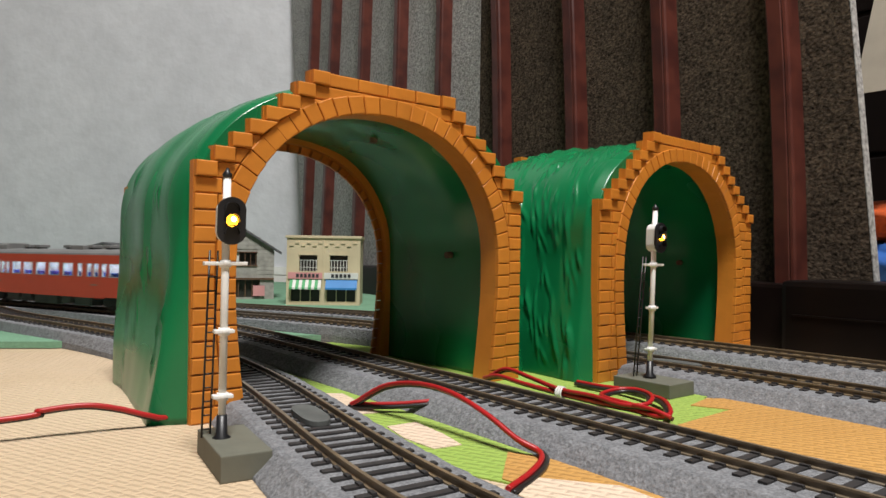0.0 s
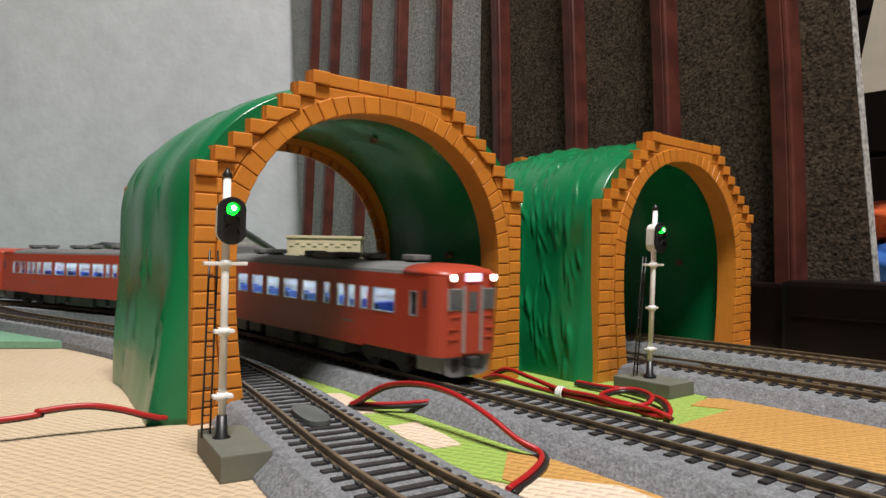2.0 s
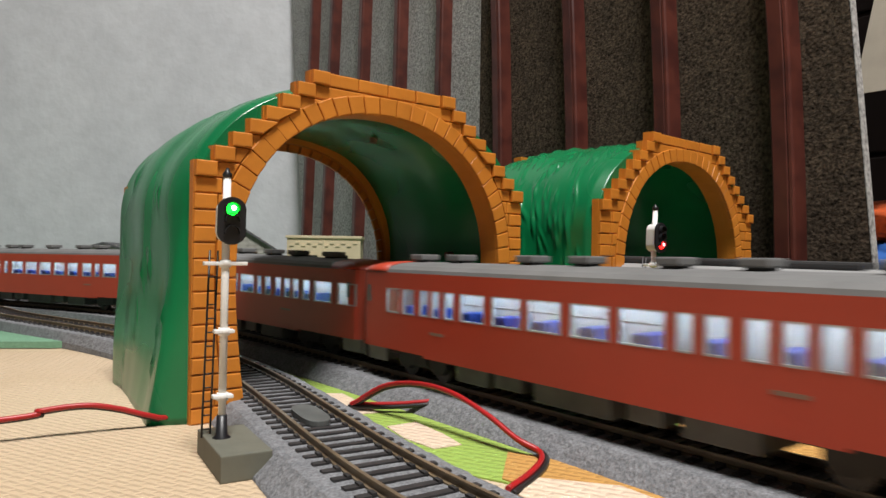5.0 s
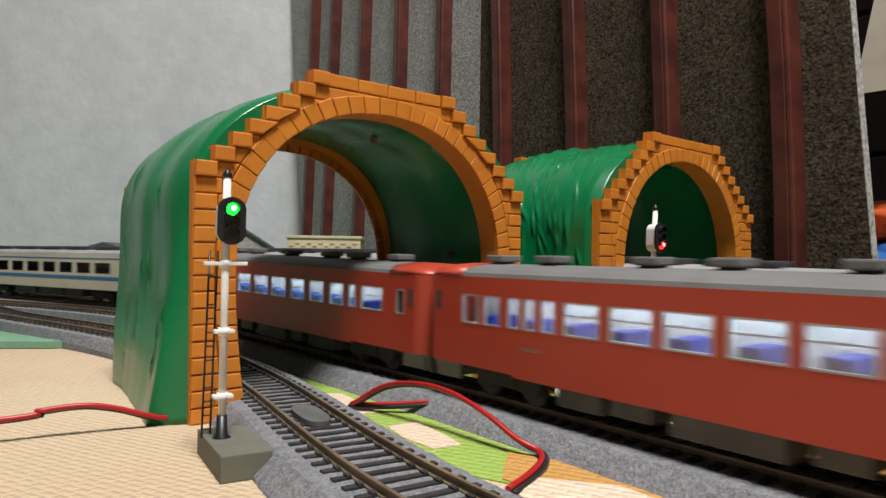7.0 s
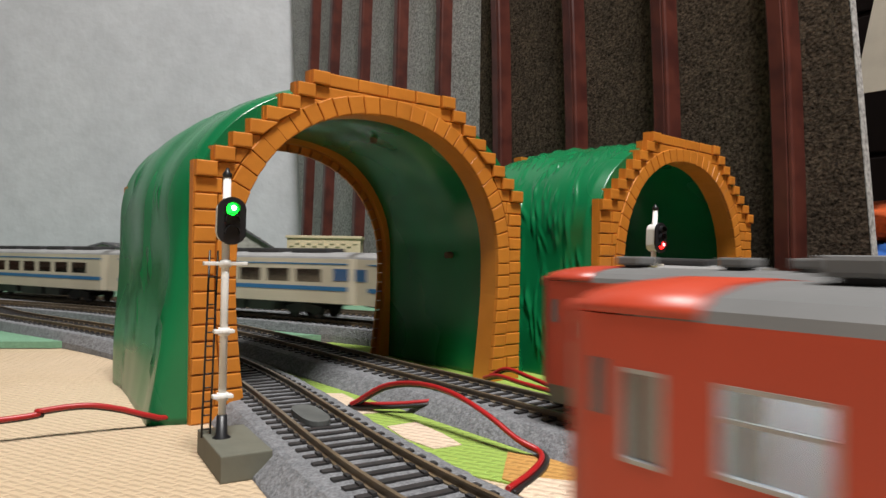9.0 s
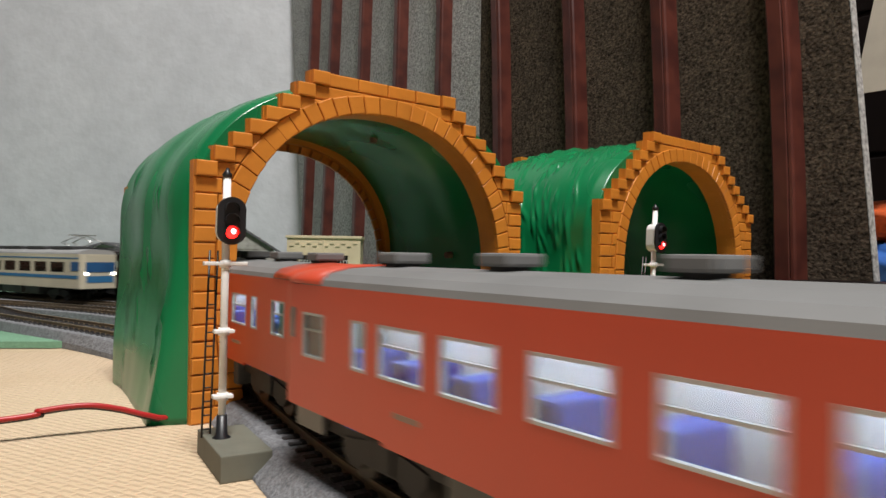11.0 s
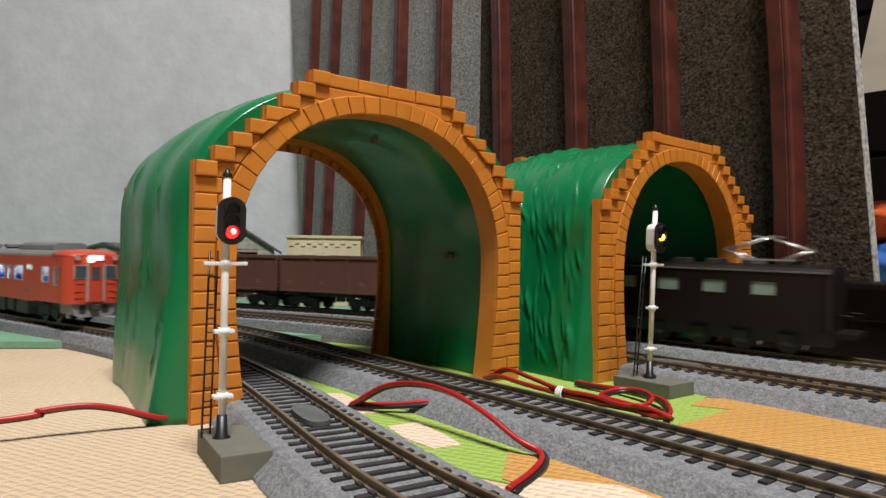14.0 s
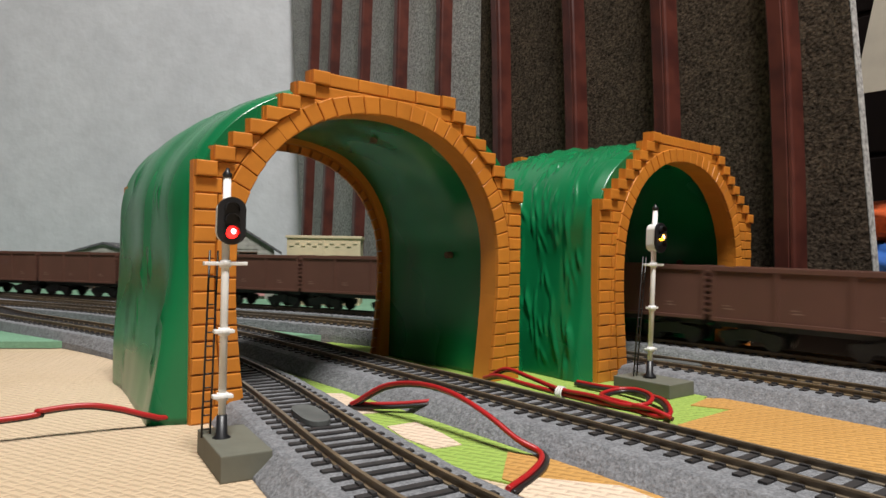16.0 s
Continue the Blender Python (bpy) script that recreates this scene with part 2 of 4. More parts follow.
def line_path(name):
    """The centre line in 2 mm steps with its running length, which is 0 at the near end of the laid curve."""
    coeff, (a, b) = PLAN[name]
    s = np.arange(a, b, 2.0)
    p = np.outer(s, ALONG) + np.outer(np.polyval(coeff, s / 1000), ACROSS)
    d = (p[0] - p[1]) / np.linalg.norm(p[0] - p[1])
    pre = [p[0] + d * 2 * i for i in range(700, 0, -1)]
    heading, w, post = math.atan2(p[-1][1] - p[-2][1], p[-1][0] - p[-2][0]), p[-1], []
    for i in range(1000):
        heading += 2 / 620.0
        w = w + 2 * np.array([math.cos(heading), math.sin(heading)])
        post.append(w)
    p = np.vstack([pre, p, post])
    run = np.concatenate([[0], np.cumsum(np.linalg.norm(np.diff(p, axis=0), axis=1))])
    return p, run - run[700]


LINES = {k: line_path(k) for k in PLAN}


def on_line(name, at):
    """Place on a line at a running length; past its ends it goes on straight."""
    p, run = LINES[name]
    if at < run[0]:
        d = p[0] - p[1]
        x, y = p[0] + d / np.linalg.norm(d) * (run[0] - at)
    elif at > run[-1]:
        d = p[-1] - p[-2]
        x, y = p[-1] + d / np.linalg.norm(d) * (at - run[-1])
    else:
        x, y = np.interp(at, run, p[:, 0]), np.interp(at, run, p[:, 1])
    return np.array([x, y])


def car_pose(name, front, rear):
    """Pose of a car whose ends are at two running lengths, with local +x towards the front."""
    f, r = on_line(name, front + (rear - front) * 0.18), on_line(name, rear + (front - rear) * 0.18)
    c, d = (f + r) / 2, f - r
    zf, zr = rail_height(f[1]), rail_height(r[1])
    tilt = -math.degrees(math.atan2(zf - zr, np.linalg.norm(d)))
    return mpose(c[0], c[1], (zf + zr) / 2, 0, tilt, math.degrees(math.atan2(d[1], d[0])))


# ---- room ----
def structure(name, bm, mats, label, category="", **kw):
    return tagged(part(name, bm, mats, None, label, **kw), "", category or name.split("_")[0], "", "structure")


structure("floor", boxes((-2600, 2600, -2400, 2700, -30, -6)), ROOM_FLOOR, "brown wooden floor under the mats, darkened to bounce less light")
structure("ground", boxes((-1500, 900, -900, 1385, -5.9, 0)), MAT_BEIGE, "beige woven-texture foam play mat", "mat")
structure("wall_north", boxes((-2600, 2600, 1400, 1480, -6, 2400)), WALLPAPER, "pale grey embossed wallpaper wall", "wall")
structure("baseboard", boxes((-2590, 2590, 1393, 1399.8, -5.9, 17), (-2590, 2590, 1395, 1399.8, 17.2, 19), (-2590, 2590, 1393, 1399.8, 19.2, 35)), WHITE, "white grooved skirting board along the wall")
# Unseen walls and ceiling, darkened so that they send back little light.
structure("wall_west", boxes((-2680, -2600, -2400, 1480, -6, 2400)), ROOM_WALL, "unseen room wall, darkened to bounce less light", "wall")
structure("wall_east", boxes((2600, 2680, -2400, 1480, -6, 2400)), ROOM_WALL, "unseen room wall, darkened to bounce less light", "wall")
structure("wall_south", boxes((-2680, 2680, -2480, -2400, -6, 2400)), ROOM_WALL, "unseen room wall, darkened to bounce less light", "wall")
structure("ceiling", boxes((-2680, 2680, -2480, 1480, 2400, 2460)), CEILING, "unseen ceiling, darkened to bounce less light")


def sheet(name, outline, z0, z1, mt, label):
    bm = prism(bmesh.new(), outline, z0, z1, "z")
    return tagged(part(name, bm, mt, None), label, "mat", "", "structure")


sheet("mat_lime", [(-140, 420), (-86, 330), (-46, 250), (-20, 214), (8, 190), (30, 176), (70, 205), (119, 276), (116, 300), (200, 390), (160, 470), (20, 520), (-80, 470)],
      0, 0.5, MAT_LIME, "yellow-green foam mat print between the tracks")
sheet("mat_orange", [(17, 186), (21, 211), (29, 208), (62, 210), (87, 249), (118, 276), (104, 283), (116, 297), (168, 300), (330, 170), (200, 20), (60, 120), (34, 168)],
      0.45, 0.9, MAT_ORANGE, "orange foam mat print between the tracks")
sheet("mat_cream", [(-19, 241), (-9, 248), (1, 232), (7, 219), (-2, 214), (-12, 226)], 0.45, 0.8, MAT_CREAM, "small cream patch printed on the mat")
sheet("mat_cream_strip", [(-53, 297), (-43, 297), (-31, 276), (-24, 262), (-34, 258)], 0.45, 0.8, MAT_CREAM, "narrow cream patch printed on the mat")
sheet("mat_cream_corner", [(26, 186), (48, 180), (56, 168), (70, 120), (44, 130), (20, 172)], 0.92, 1.3, MAT_CREAM, "cream patch at the mat's corner")
sheet("green_board", [(-1400, 396), (-340, 410), (-274, 421), (-244, 424), (-215, 436), (-190, 446), (-150, 470), (-80, 478), (-38, 462), (20, 520), (120, 590), (60, 900), (-300, 1380), (-1400, 1380)],
      0.5, 4.6, MAT_BOARD, "thin green felt-covered base board")


# ---- tracks ----
def sweep(bm, name, a, b, step, profile):
    """Sweeps a closed cross profile of (across, up) along a line; up counts from the rail's top."""
    rings = []
    for at in np.arange(a, b + 0.1, step):
        c, d = on_line(name, at), on_line(name, at + 1) - on_line(name, at - 1)
        d = d / np.linalg.norm(d)
        top = rail_height(c[1])
        ring = []
        slim = (top - 10) / 4.5
        for w, z in profile:
            if abs(w) > 18.5:
                w = math.copysign(abs(w) - slim * (abs(w) - 18.0) * 0.85, w)
            x, y = c[0] + d[1] * w, c[1] - d[0] * w
            ring.append(bm.verts.new((x, y, max(z + top, 0.1) if z > -50 else 0.2)))
        rings.append(ring)
    k = len(profile)
    for p, q in zip(rings, rings[1:]):
        for i in range(k):
            bm.faces.new((p[i], p[(i + 1) % k], q[(i + 1) % k], q[i]))
    bm.faces.new(rings[0])
    bm.faces.new(rings[-1][::-1])


SPANS = {"near": (-190, 860), "middle": (-230, 960), "inner": (-200, 1010), "outer": (-200, 1060)}


def build_track(name):
    a, b = SPANS[name]
    track = thing("railway_track", "brown-railed model track with dark sleepers on grey ballast", "track", "parallel railway tracks")
    bm = bmesh.new()
    wide = 24.8 if name == "near" else 26.6
    half = [(wide, -9.2), (wide - 1.6, -7.6), (wide - 3.2, -6.0), (wide - 4.8, -4.4), (wide - 6.2, -3.2), (17, -2.75), (13.5, -2.7), (10, -2.7), (6, -2.7), (2, -2.7)]
    sweep(bm, name, a, b, 2.4, [(wide + 0.4, -99), *half, *[(-w, z) for w, z in half[::-1]], (-wide - 0.4, -99)])
    for v in bm.verts:
        if v.co.z > 0.3:
            n = noise.noise(v.co * 0.55) + 0.8 * noise.noise(v.co * 0.23 + Vector((7, 3, 0)))
            v.co += Vector((0.28 * noise.noise(v.co * 0.4 + Vector((40, 0, 0))), 0.28 * noise.noise(v.co * 0.4 + Vector((0, 40, 0))), 0.30 * n))
    part("ballast_bed", bm, BALLAST, track, "grey speckled ballast moulding")
    for side in (-8.7, 8.7):
        bm = bmesh.new()
        o = side
        sweep(bm, name, a, b, 6, [(o - 0.9, -2.7), (o - 0.9, -2.2), (o - 0.3, -1.9), (o - 0.3, -0.8), (o - 0.55, -0.6), (o - 0.55, 0), (o + 0.55, 0), (o + 0.55, -0.6),
                                  (o + 0.3, -0.8), (o + 0.3, -1.9), (o + 0.9, -2.2), (o + 0.9, -2.7)])
        part("rail", bm, RAIL, track, "tarnished brown metal rail")
    me = None
    for at in np.arange(a + 4, b, 6.7):
        c, d = on_line(name, at), on_line(name, at + 1) - on_line(name, at - 1)
        m = mpose(c[0], c[1], rail_height(c[1]) - 2.75, 0, 0, math.degrees(math.atan2(d[1], d[0])))
        if me is None:
            bm = boxes((-1.2, 1.2, -14.4, 14.4, -0.6, 0.6))
            for s in (-8.7, 8.7):
                box(bm, -1.3, 1.3, s - 2.3, s - 1.15, 0.5, 1.15)
                box(bm, -1.3, 1.3, s + 1.15, s + 2.3, 0.5, 1.15)
            me = to_mesh("sleeper", bm, SLEEPER)
        part("sleeper", me, None, track, at=m)
    return track


TRACKS = {k: build_track(k) for k in PLAN}


def track_magnet(line, at, across, length, width):
    """A low grey oval lump between the rails."""
    c, d = on_line(line, at), on_line(line, at + 1) - on_line(line, at - 1)
    bm = bmesh.new()
    out = [(length / 2 * math.copysign(abs(math.cos(t)) ** 0.6, math.cos(t)), width / 2 * math.copysign(abs(math.sin(t)) ** 0.8, math.sin(t))) for t in np.linspace(0, 2 * math.pi, 24, endpoint=False)]
    prism(bm, out, 0, 1.8, "z")
    ob = part("track_contact", bm, UNDER_GREY, None, bevel=0.25)
    ob.matrix_basis = mpose(c[0], c[1], rail_height(c[1]) - 2.3, 0, 0, math.degrees(math.atan2(d[1], d[0]))) @ mpose(0, across, 0)
    tagged(ob, "grey oval contact block between the rails", "track part")


def cable_notch(line, x, y, turn):
    # No hole is cut: a black block gives the opening's shade.
    ob = part("cable_notch", boxes((-2.6, 2.6, -3, 3, 0.3, 4.0)), BLACK, TRACKS[line], "black block standing in for a shaded cable opening", bevel=0.3)
    ob.matrix_basis = mpose(x, y, 0, 0, 0, turn)


cable_notch("inner", 139.5, 289.5, -52)
cable_notch("middle", -1.5, 263.5, -52)
track_magnet("near", 96, 0, 26, 9)
track_magnet("inner", 85, 0, 26, 8)


# ---- toy tunnels ----
ROW = 5.75
DEPTH = 102.0
SHOULDER, STEP = 94.6, 6.45


def flare(z):
    """The legs widen inwards towards their feet."""
    return 4.5 * max(0.0, 1 - z / 45.0) ** 1.3


def inner_half(z, a, spring=58.0, b=63.0):
    if z <= spring:
        return a - flare(z)
    if z >= spring + b:
        return 0.0
    return a * (1 - ((z - spring) / b) ** 2.15) ** (1 / 2.15)


def outer_half(z):
    if z < SHOULDER:
        return 82.0
    return 82.0 - STEP * (1 + math.floor((z - SHOULDER) / ROW + 1e-6))


def arch_run(a, spring, b, count):
    """Points along an arch from the left foot over the crown to the right foot."""
    raw = [(-a + flare(z) * (spring < 60), z) for z in np.linspace(0, spring, 30, endpoint=False)]
    for t in np.linspace(math.pi, 0, 80):
        c, s = math.cos(t), math.sin(t)
        raw.append((a * math.copysign(abs(c) ** (2 / 2.15), c), spring + b * abs(s) ** (2 / 2.15)))
    raw += [(a - flare(z) * (spring < 60), z) for z in np.linspace(spring, 0, 31)[1:]]
    raw = np.array(raw)
    run = np.concatenate([[0], np.cumsum(np.linalg.norm(np.diff(raw, axis=0), axis=1))])
    at = np.linspace(0, run[-1], count)
    return np.stack([np.interp(at, run, raw[:, 0]), np.interp(at, run, raw[:, 1])], 1)


def brick_mesh(quad, proud, gap=0.14, chamfer=0.55):
    """One moulded brick: a chamfered block on a four-cornered foot in the portal's face."""
    q = np.array(quad, float)
    c = q.mean(0)

    def inset(d):
        out = []
        for p in q:
            v = c - p
            out.append(p + np.sign(v) * np.minimum(np.abs(v) * 0.8, d))
        return out
    bm = bmesh.new()
    rings = [[bm.verts.new((x, y, z)) for x, z in inset(g)] for g, y in ((gap, 0.6), (gap + 0.05, -proud + chamfer), (gap + chamfer * 0.35, -proud + chamfer * 0.3), (gap + chamfer, -proud))]
    for a, b in zip(rings, rings[1:]):
        for i in range(4):
            bm.faces.new((a[i], a[(i + 1) % 4], b[(i + 1) % 4], b[i]))
    bm.faces.new(rings[-1])
    return bm


def portal_bricks(open_half, ring_width=8.0):
    """All bricks of one portal as (corners, height above the plate)."""
    out = []
    courses = [SHOULDER / 16 * k for k in range(16)] + [SHOULDER + ROW * k for k in range(8)]
    for r, (z0, z1) in enumerate(zip(courses, courses[1:])):
        zm = (z0 + z1) / 2
        wide = outer_half(z0 + 0.1)
        a = inner_half(zm, open_half + ring_width, 58, 63 + ring_width)
        for sgn in (-1, 1):
            lo, hi = (a if a > 0 else 0.0), wide
            if hi - lo < 2.0:
                continue
            cuts = [hi]
            width = 8.0 if z0 >= SHOULDER - ROW * 1.2 else (8.6 if r % 2 else 10.4)
            while cuts[-1] - lo > width * 1.2:
                cuts.append(cuts[-1] - width)
                width = 11.0 if wide > 45 else 14.0
            cuts.append(lo)
            for k, (h, l) in enumerate(zip(cuts, cuts[1:])):
                la = [inner_half(z, open_half + ring_width, 58, 63 + ring_width) if (l == lo and a > 0) else l for z in (z0, z1)]
                la = [min(v, h - 0.5) for v in la]
                quad = [(sgn * la[0], z0), (sgn * h, z0), (sgn * h, z1), (sgn * la[1], z1)]
                end = k == 0 and z0 >= SHOULDER - ROW * 1.2
                out.append((quad, 3.0 if end else 1.3 + 0.25 * ((r + k) % 2)))
    legs = [58 * v / 10 for v in range(11)]
    for sgn in (-1, 1):
        for z0, z1 in zip(legs, legs[1:]):
            a0, a1 = inner_half(z0, open_half), inner_half(z1, open_half)
            out.append(([(sgn * a0, z0), (sgn * (a0 + ring_width), z0), (sgn * (a1 + ring_width), z1), (sgn * a1, z1)], 1.8))

    def rim(t, extra):
        c, s = math.cos(t), math.sin(t)
        return ((open_half + extra) * math.copysign(abs(c) ** (2 / 2.15), c), 58 + (63 + extra) * abs(s) ** (2 / 2.15))
    turn = np.linspace(0, math.pi, 32)
    for t0, t1 in zip(turn, turn[1:]):
        out.append(([rim(t0, 0), rim(t0, ring_width), rim(t1, ring_width), rim(t1, 0)], 1.8))
    return out


def stroke_marks(ny, cnt, rough):
    """Short slanting grass-like strokes pressed into the shell, as a height over its grid."""
    rng = np.random.default_rng(11 if rough < 0.5 else 5)
    a, y = np.meshgrid(np.linspace(0, 355, cnt), np.linspace(0, DEPTH, ny))
    out = np.zeros((ny, cnt))
    for k in range(26 if rough < 0.5 else 520):
        ca, cy = rng.uniform(5, 350), rng.uniform(9, DEPTH - 6)
        tilt = rng.normal(0.30, 0.16) * (1 if cy > 30 else 0.6)
        along, wide, high = rng.uniform(3.5, 7.5), rng.uniform(0.75, 1.3), rng.uniform(0.7, 1.45)
        p, q = (a - ca) * math.cos(tilt) + (y - cy) * math.sin(tilt), -(a - ca) * math.sin(tilt) + (y - cy) * math.cos(tilt)
        out += high * np.exp(-(p / along) ** 2 - (q / wide) ** 2) - 0.5 * high * np.exp(-(p / along) ** 2 - ((q - 1.7 * wide) / wide) ** 2)
    return np.clip(out, -1.3, 2.4)


def build_tunnel(at, rough, open_half):
    tunnel = thing("toy_tunnel", "green plastic toy tunnel with orange moulded brick portals", "tunnel", "toy tunnels", at)
    # shell: an outer and an inner skin
    bm = bmesh.new()
    ny, cnt = (60, 130) if rough < 0.5 else (110, 300)
    outer, inner = arch_run(81.0, 77, 55.0, cnt), arch_run(open_half + 4.5, 64, 61.0, cnt)
    c = np.array([0.0, 50.0])
    marks = stroke_marks(ny, cnt, rough)
    grids = []
    for prof, skin in ((outer, 1), (inner, 0)):
        rows = []
        for j in range(ny):
            u = j / (ny - 1)
            row = []
            for i in range(cnt):
                x, z = prof[i]
                y = 1.5 + (DEPTH - 3.0) * u
                if skin:
                    nx, nz = (x - c[0]), (z - c[1]) * (1.0 if z > 50 else 0.0)
                    ln = math.hypot(nx, nz) or 1
                    rise = min(1.0, u / 0.06)
                    bulge = (0.8 + 1.6 * math.sin(math.pi * (0.12 + 0.8 * u)) ** 0.7) * rise
                    bulge += 3.0 * noise.noise(Vector((x * 0.028, y * 0.038, z * 0.016 + rough))) * rise
                    bulge += 0.6 * noise.noise(Vector((x * 0.02, y * 0.075, z * 0.012 + 5 + rough))) * rise
                    foot = max(0.0, 1 - z / 75.0) ** 1.5
                    bulge += foot * (11.5 - 11.0 * u) * rise * (1.0 if rough < 0.5 else 0.55)
                    bulge += marks[j, i] * rise
                    x, z = x + nx / ln * bulge, z + nz / ln * bulge
                else:
                    w = 1.1 * noise.noise(Vector((x * 0.04, y * 0.05, z * 0.02 + 9 + rough)))
                    x, z = x * (1 + w * 0.012), z + (w if z > 60 else 0)
                row.append(bm.verts.new((x, y, z)))
            rows.append(row)
        grids.append(rows)
    for skin, rows in enumerate(grids):
        for ra, rb in zip(rows, rows[1:]):
            for i in range(cnt - 1):
                bm.faces.new((ra[i], ra[i + 1], rb[i + 1], rb[i])).smooth = True
    for j in (0, -1):
        for i in range(cnt - 1):
            bm.faces.new((grids[0][j][i], grids[0][j][i + 1], grids[1][j][i + 1], grids[1][j][i]))
    for i in (0, -1):
        for j in range(ny - 1):
            bm.faces.new((grids[0][j][i], grids[0][j + 1][i], grids[1][j + 1][i], grids[1][j][i]))
    part("shell", bm, GREEN, tunnel, "glossy green plastic hill shell")
    # screw bosses inside
    for x, y, z in ((open_half + 3, 40, 62), (26, 50, 121)):
        bm = tube(bmesh.new(), [(x + 6 * (x > 40), y, z + 5 * (x < 40)), (x - 2 * (x > 40), y, z - 2 * (x < 40))], [2.0, 1.7], 16)
        part("screw_boss", bm, TIMBER, tunnel, "small brown screw boss")
    # portals
    p = [tuple(v) for v in arch_run(open_half, 58, 63, 61)]
    for y0, sgn, name in ((0.0, 1, "portal"), (DEPTH, -1, "portal")):
        outline = [(-82.0, 0.0)]
        z = SHOULDER
        x = -82.0
        outline.append((x, z))
        for k in range(7):
            x += STEP
            outline += [(x, z), (x, z + ROW)] if k < 7 else []
            z += ROW
        left = outline
        right = [(-a, b) for a, b in left[::-1]]
        edge = left + right + p[::-1]
        if sgn < 0:
            edge = [(u * 0.972, v * 0.972) for u, v in left + right] + [tuple(v) for v in arch_run(open_half + 1.5, 58, 64, 61)[::-1]]
        bm = bmesh.new()
        a, b = (y0, y0 + 4.0) if sgn > 0 else (y0 - 4.0, y0)
        lo, hi = [bm.verts.new((u, a, v)) for u, v in edge], [bm.verts.new((u, b, v)) for u, v in edge]
        k = len(edge)
        for i in range(k):
            bm.faces.new((lo[i], lo[(i + 1) % k], hi[(i + 1) % k], hi[i]))
        for ring in (lo, hi):
            es = [bm.edges.get((ring[i], ring[(i + 1) % k])) for i in range(k)]
            bmesh.ops.triangle_fill(bm, use_beauty=True, edges=es)
        plate = part(name, bm, BRICK, tunnel, "orange plastic portal moulded as brickwork")
        if sgn > 0:
            band = bmesh.new()
            q = [tuple(v) for v in arch_run(open_half + 3.5, 58, 66.5, 61)]
            rings = [[band.verts.new((u, y, v)) for u, v in run] for run, y in ((p, 4.02), (q, 4.02), (q, 11.0), (p, 11.0))]
            for ra, rb in zip(rings, rings[1:] + rings[:1]):
                for i in range(60):
                    band.faces.new((ra[i], ra[i + 1], rb[i + 1], rb[i]))
            for i in (0, 60):
                band.faces.new([g[i] for g in rings])
            part("reveal", band, BRICK, plate)
        bricks = portal_bricks(open_half)
        if sgn > 0:
            for quad, proud in bricks:
                part("brick", brick_mesh(quad, proud), BRICK, plate)
        else:
            joined = bmesh.new()
            for quad, proud in bricks:
                small = brick_mesh(quad, proud)
                me = bpy.data.meshes.new("tmp")
                small.to_mesh(me)
                small.free()
                joined.from_mesh(me)
                bpy.data.meshes.remove(me)
            bmesh.ops.scale(joined, vec=(0.972, -1, 0.972), verts=joined.verts)
            bmesh.ops.translate(joined, vec=(0, DEPTH, 0), verts=joined.verts)
            tagged(part("brickwork", joined, BRICK, plate), "", "", "", "stuff")
    return tunnel


build_tunnel(mpose(-25.3, 292.4, 0, 0, 0, 38.9), 0.25, 66.0)
build_tunnel(mpose(135.7, 382.6, 0.1, 0, 0, 40.2) @ Matrix.Scale(0.957, 4), 1.0, 61.0)


# ---- slatted screen behind the layout ----
S0, SDIR = np.array([-231.0, 1218.0]), np.array([0.537, -0.843])
SCREEN = mpose(S0[0], S0[1], 0, 0, 0, math.degrees(math.atan2(SDIR[1], SDIR[0])))
# local x runs along the screen, local y points to its back
screen = thing("slatted_screen", "dark red-brown wooden slat screen with carpet panels behind", "screen", "", SCREEN)
for pts, mt, lb in (([(-92, 40), (486, 40), (486, 760), (-205, 760)], FELT_GREY, "pale grey carpet panel"),
                    ([(486.5, 40), (931, 40), (868, 760), (486.5, 760)], FELT_BROWN, "dark brown carpet panel with a cut edge")):
    part("carpet_panel", prism(bmesh.new(), pts, 13, 21), mt, screen, lb, bevel=1.2)
edge = prism(bmesh.new(), [(931.2, 40), (931.8, 40), (868.8, 760), (868.2, 760)], 12.8, 20)
part("cut_edge", edge, FELT_GREY, screen, "pale frayed edge of the carpet")
# left edge of each slat at a height of 200 and its lean across the screen
SLATS = [(-54, 0.073), (40, 0.078), (166, 0.052), (289, 0.030), (406, 0.018), (534, -0.028), (653, -0.046), (761.5, -0.048), (865.5, -0.056)]
for left, lean in SLATS:
    bm = bmesh.new()
    rings = []
    for z in (38, 120, 200, 300, 420, 560, 800):
        x = left + lean * (z - 200) - 0.00012 * (z - 200) ** 2 * (1 if lean < 0 else 0.2)
        rings.append([bm.verts.new(p) for p in ((x, 12.9, z), (x, -1.6, z), (x + 1.6, -3, z), (x + 11.5, -3, z), (x + 12.4, -2.2, z), (x + 13.2, -3, z), (x + 15, -2.6, z), (x + 16, -1, z), (x + 16, 12.9, z))])
    for ra, rb in zip(rings, rings[1:]):
        for i in range(9):
            bm.faces.new((ra[i], ra[(i + 1) % 9], rb[(i + 1) % 9], rb[i]))
    bm.faces.new(rings[0])
    bm.faces.new(rings[-1])
    part("slat", bm, SLAT, screen)
part("base_board", boxes((-92, 1000, -18, 14, 0, 46)), BASEWOOD, screen, "near-black lacquered base board", bevel=3.0)
part("cable_clip", tube(bmesh.new(), [(850, -4, 46), (850, -4, 49)], [4.0, 3.0], 12), SILVER, screen, "small shiny metal fixing")

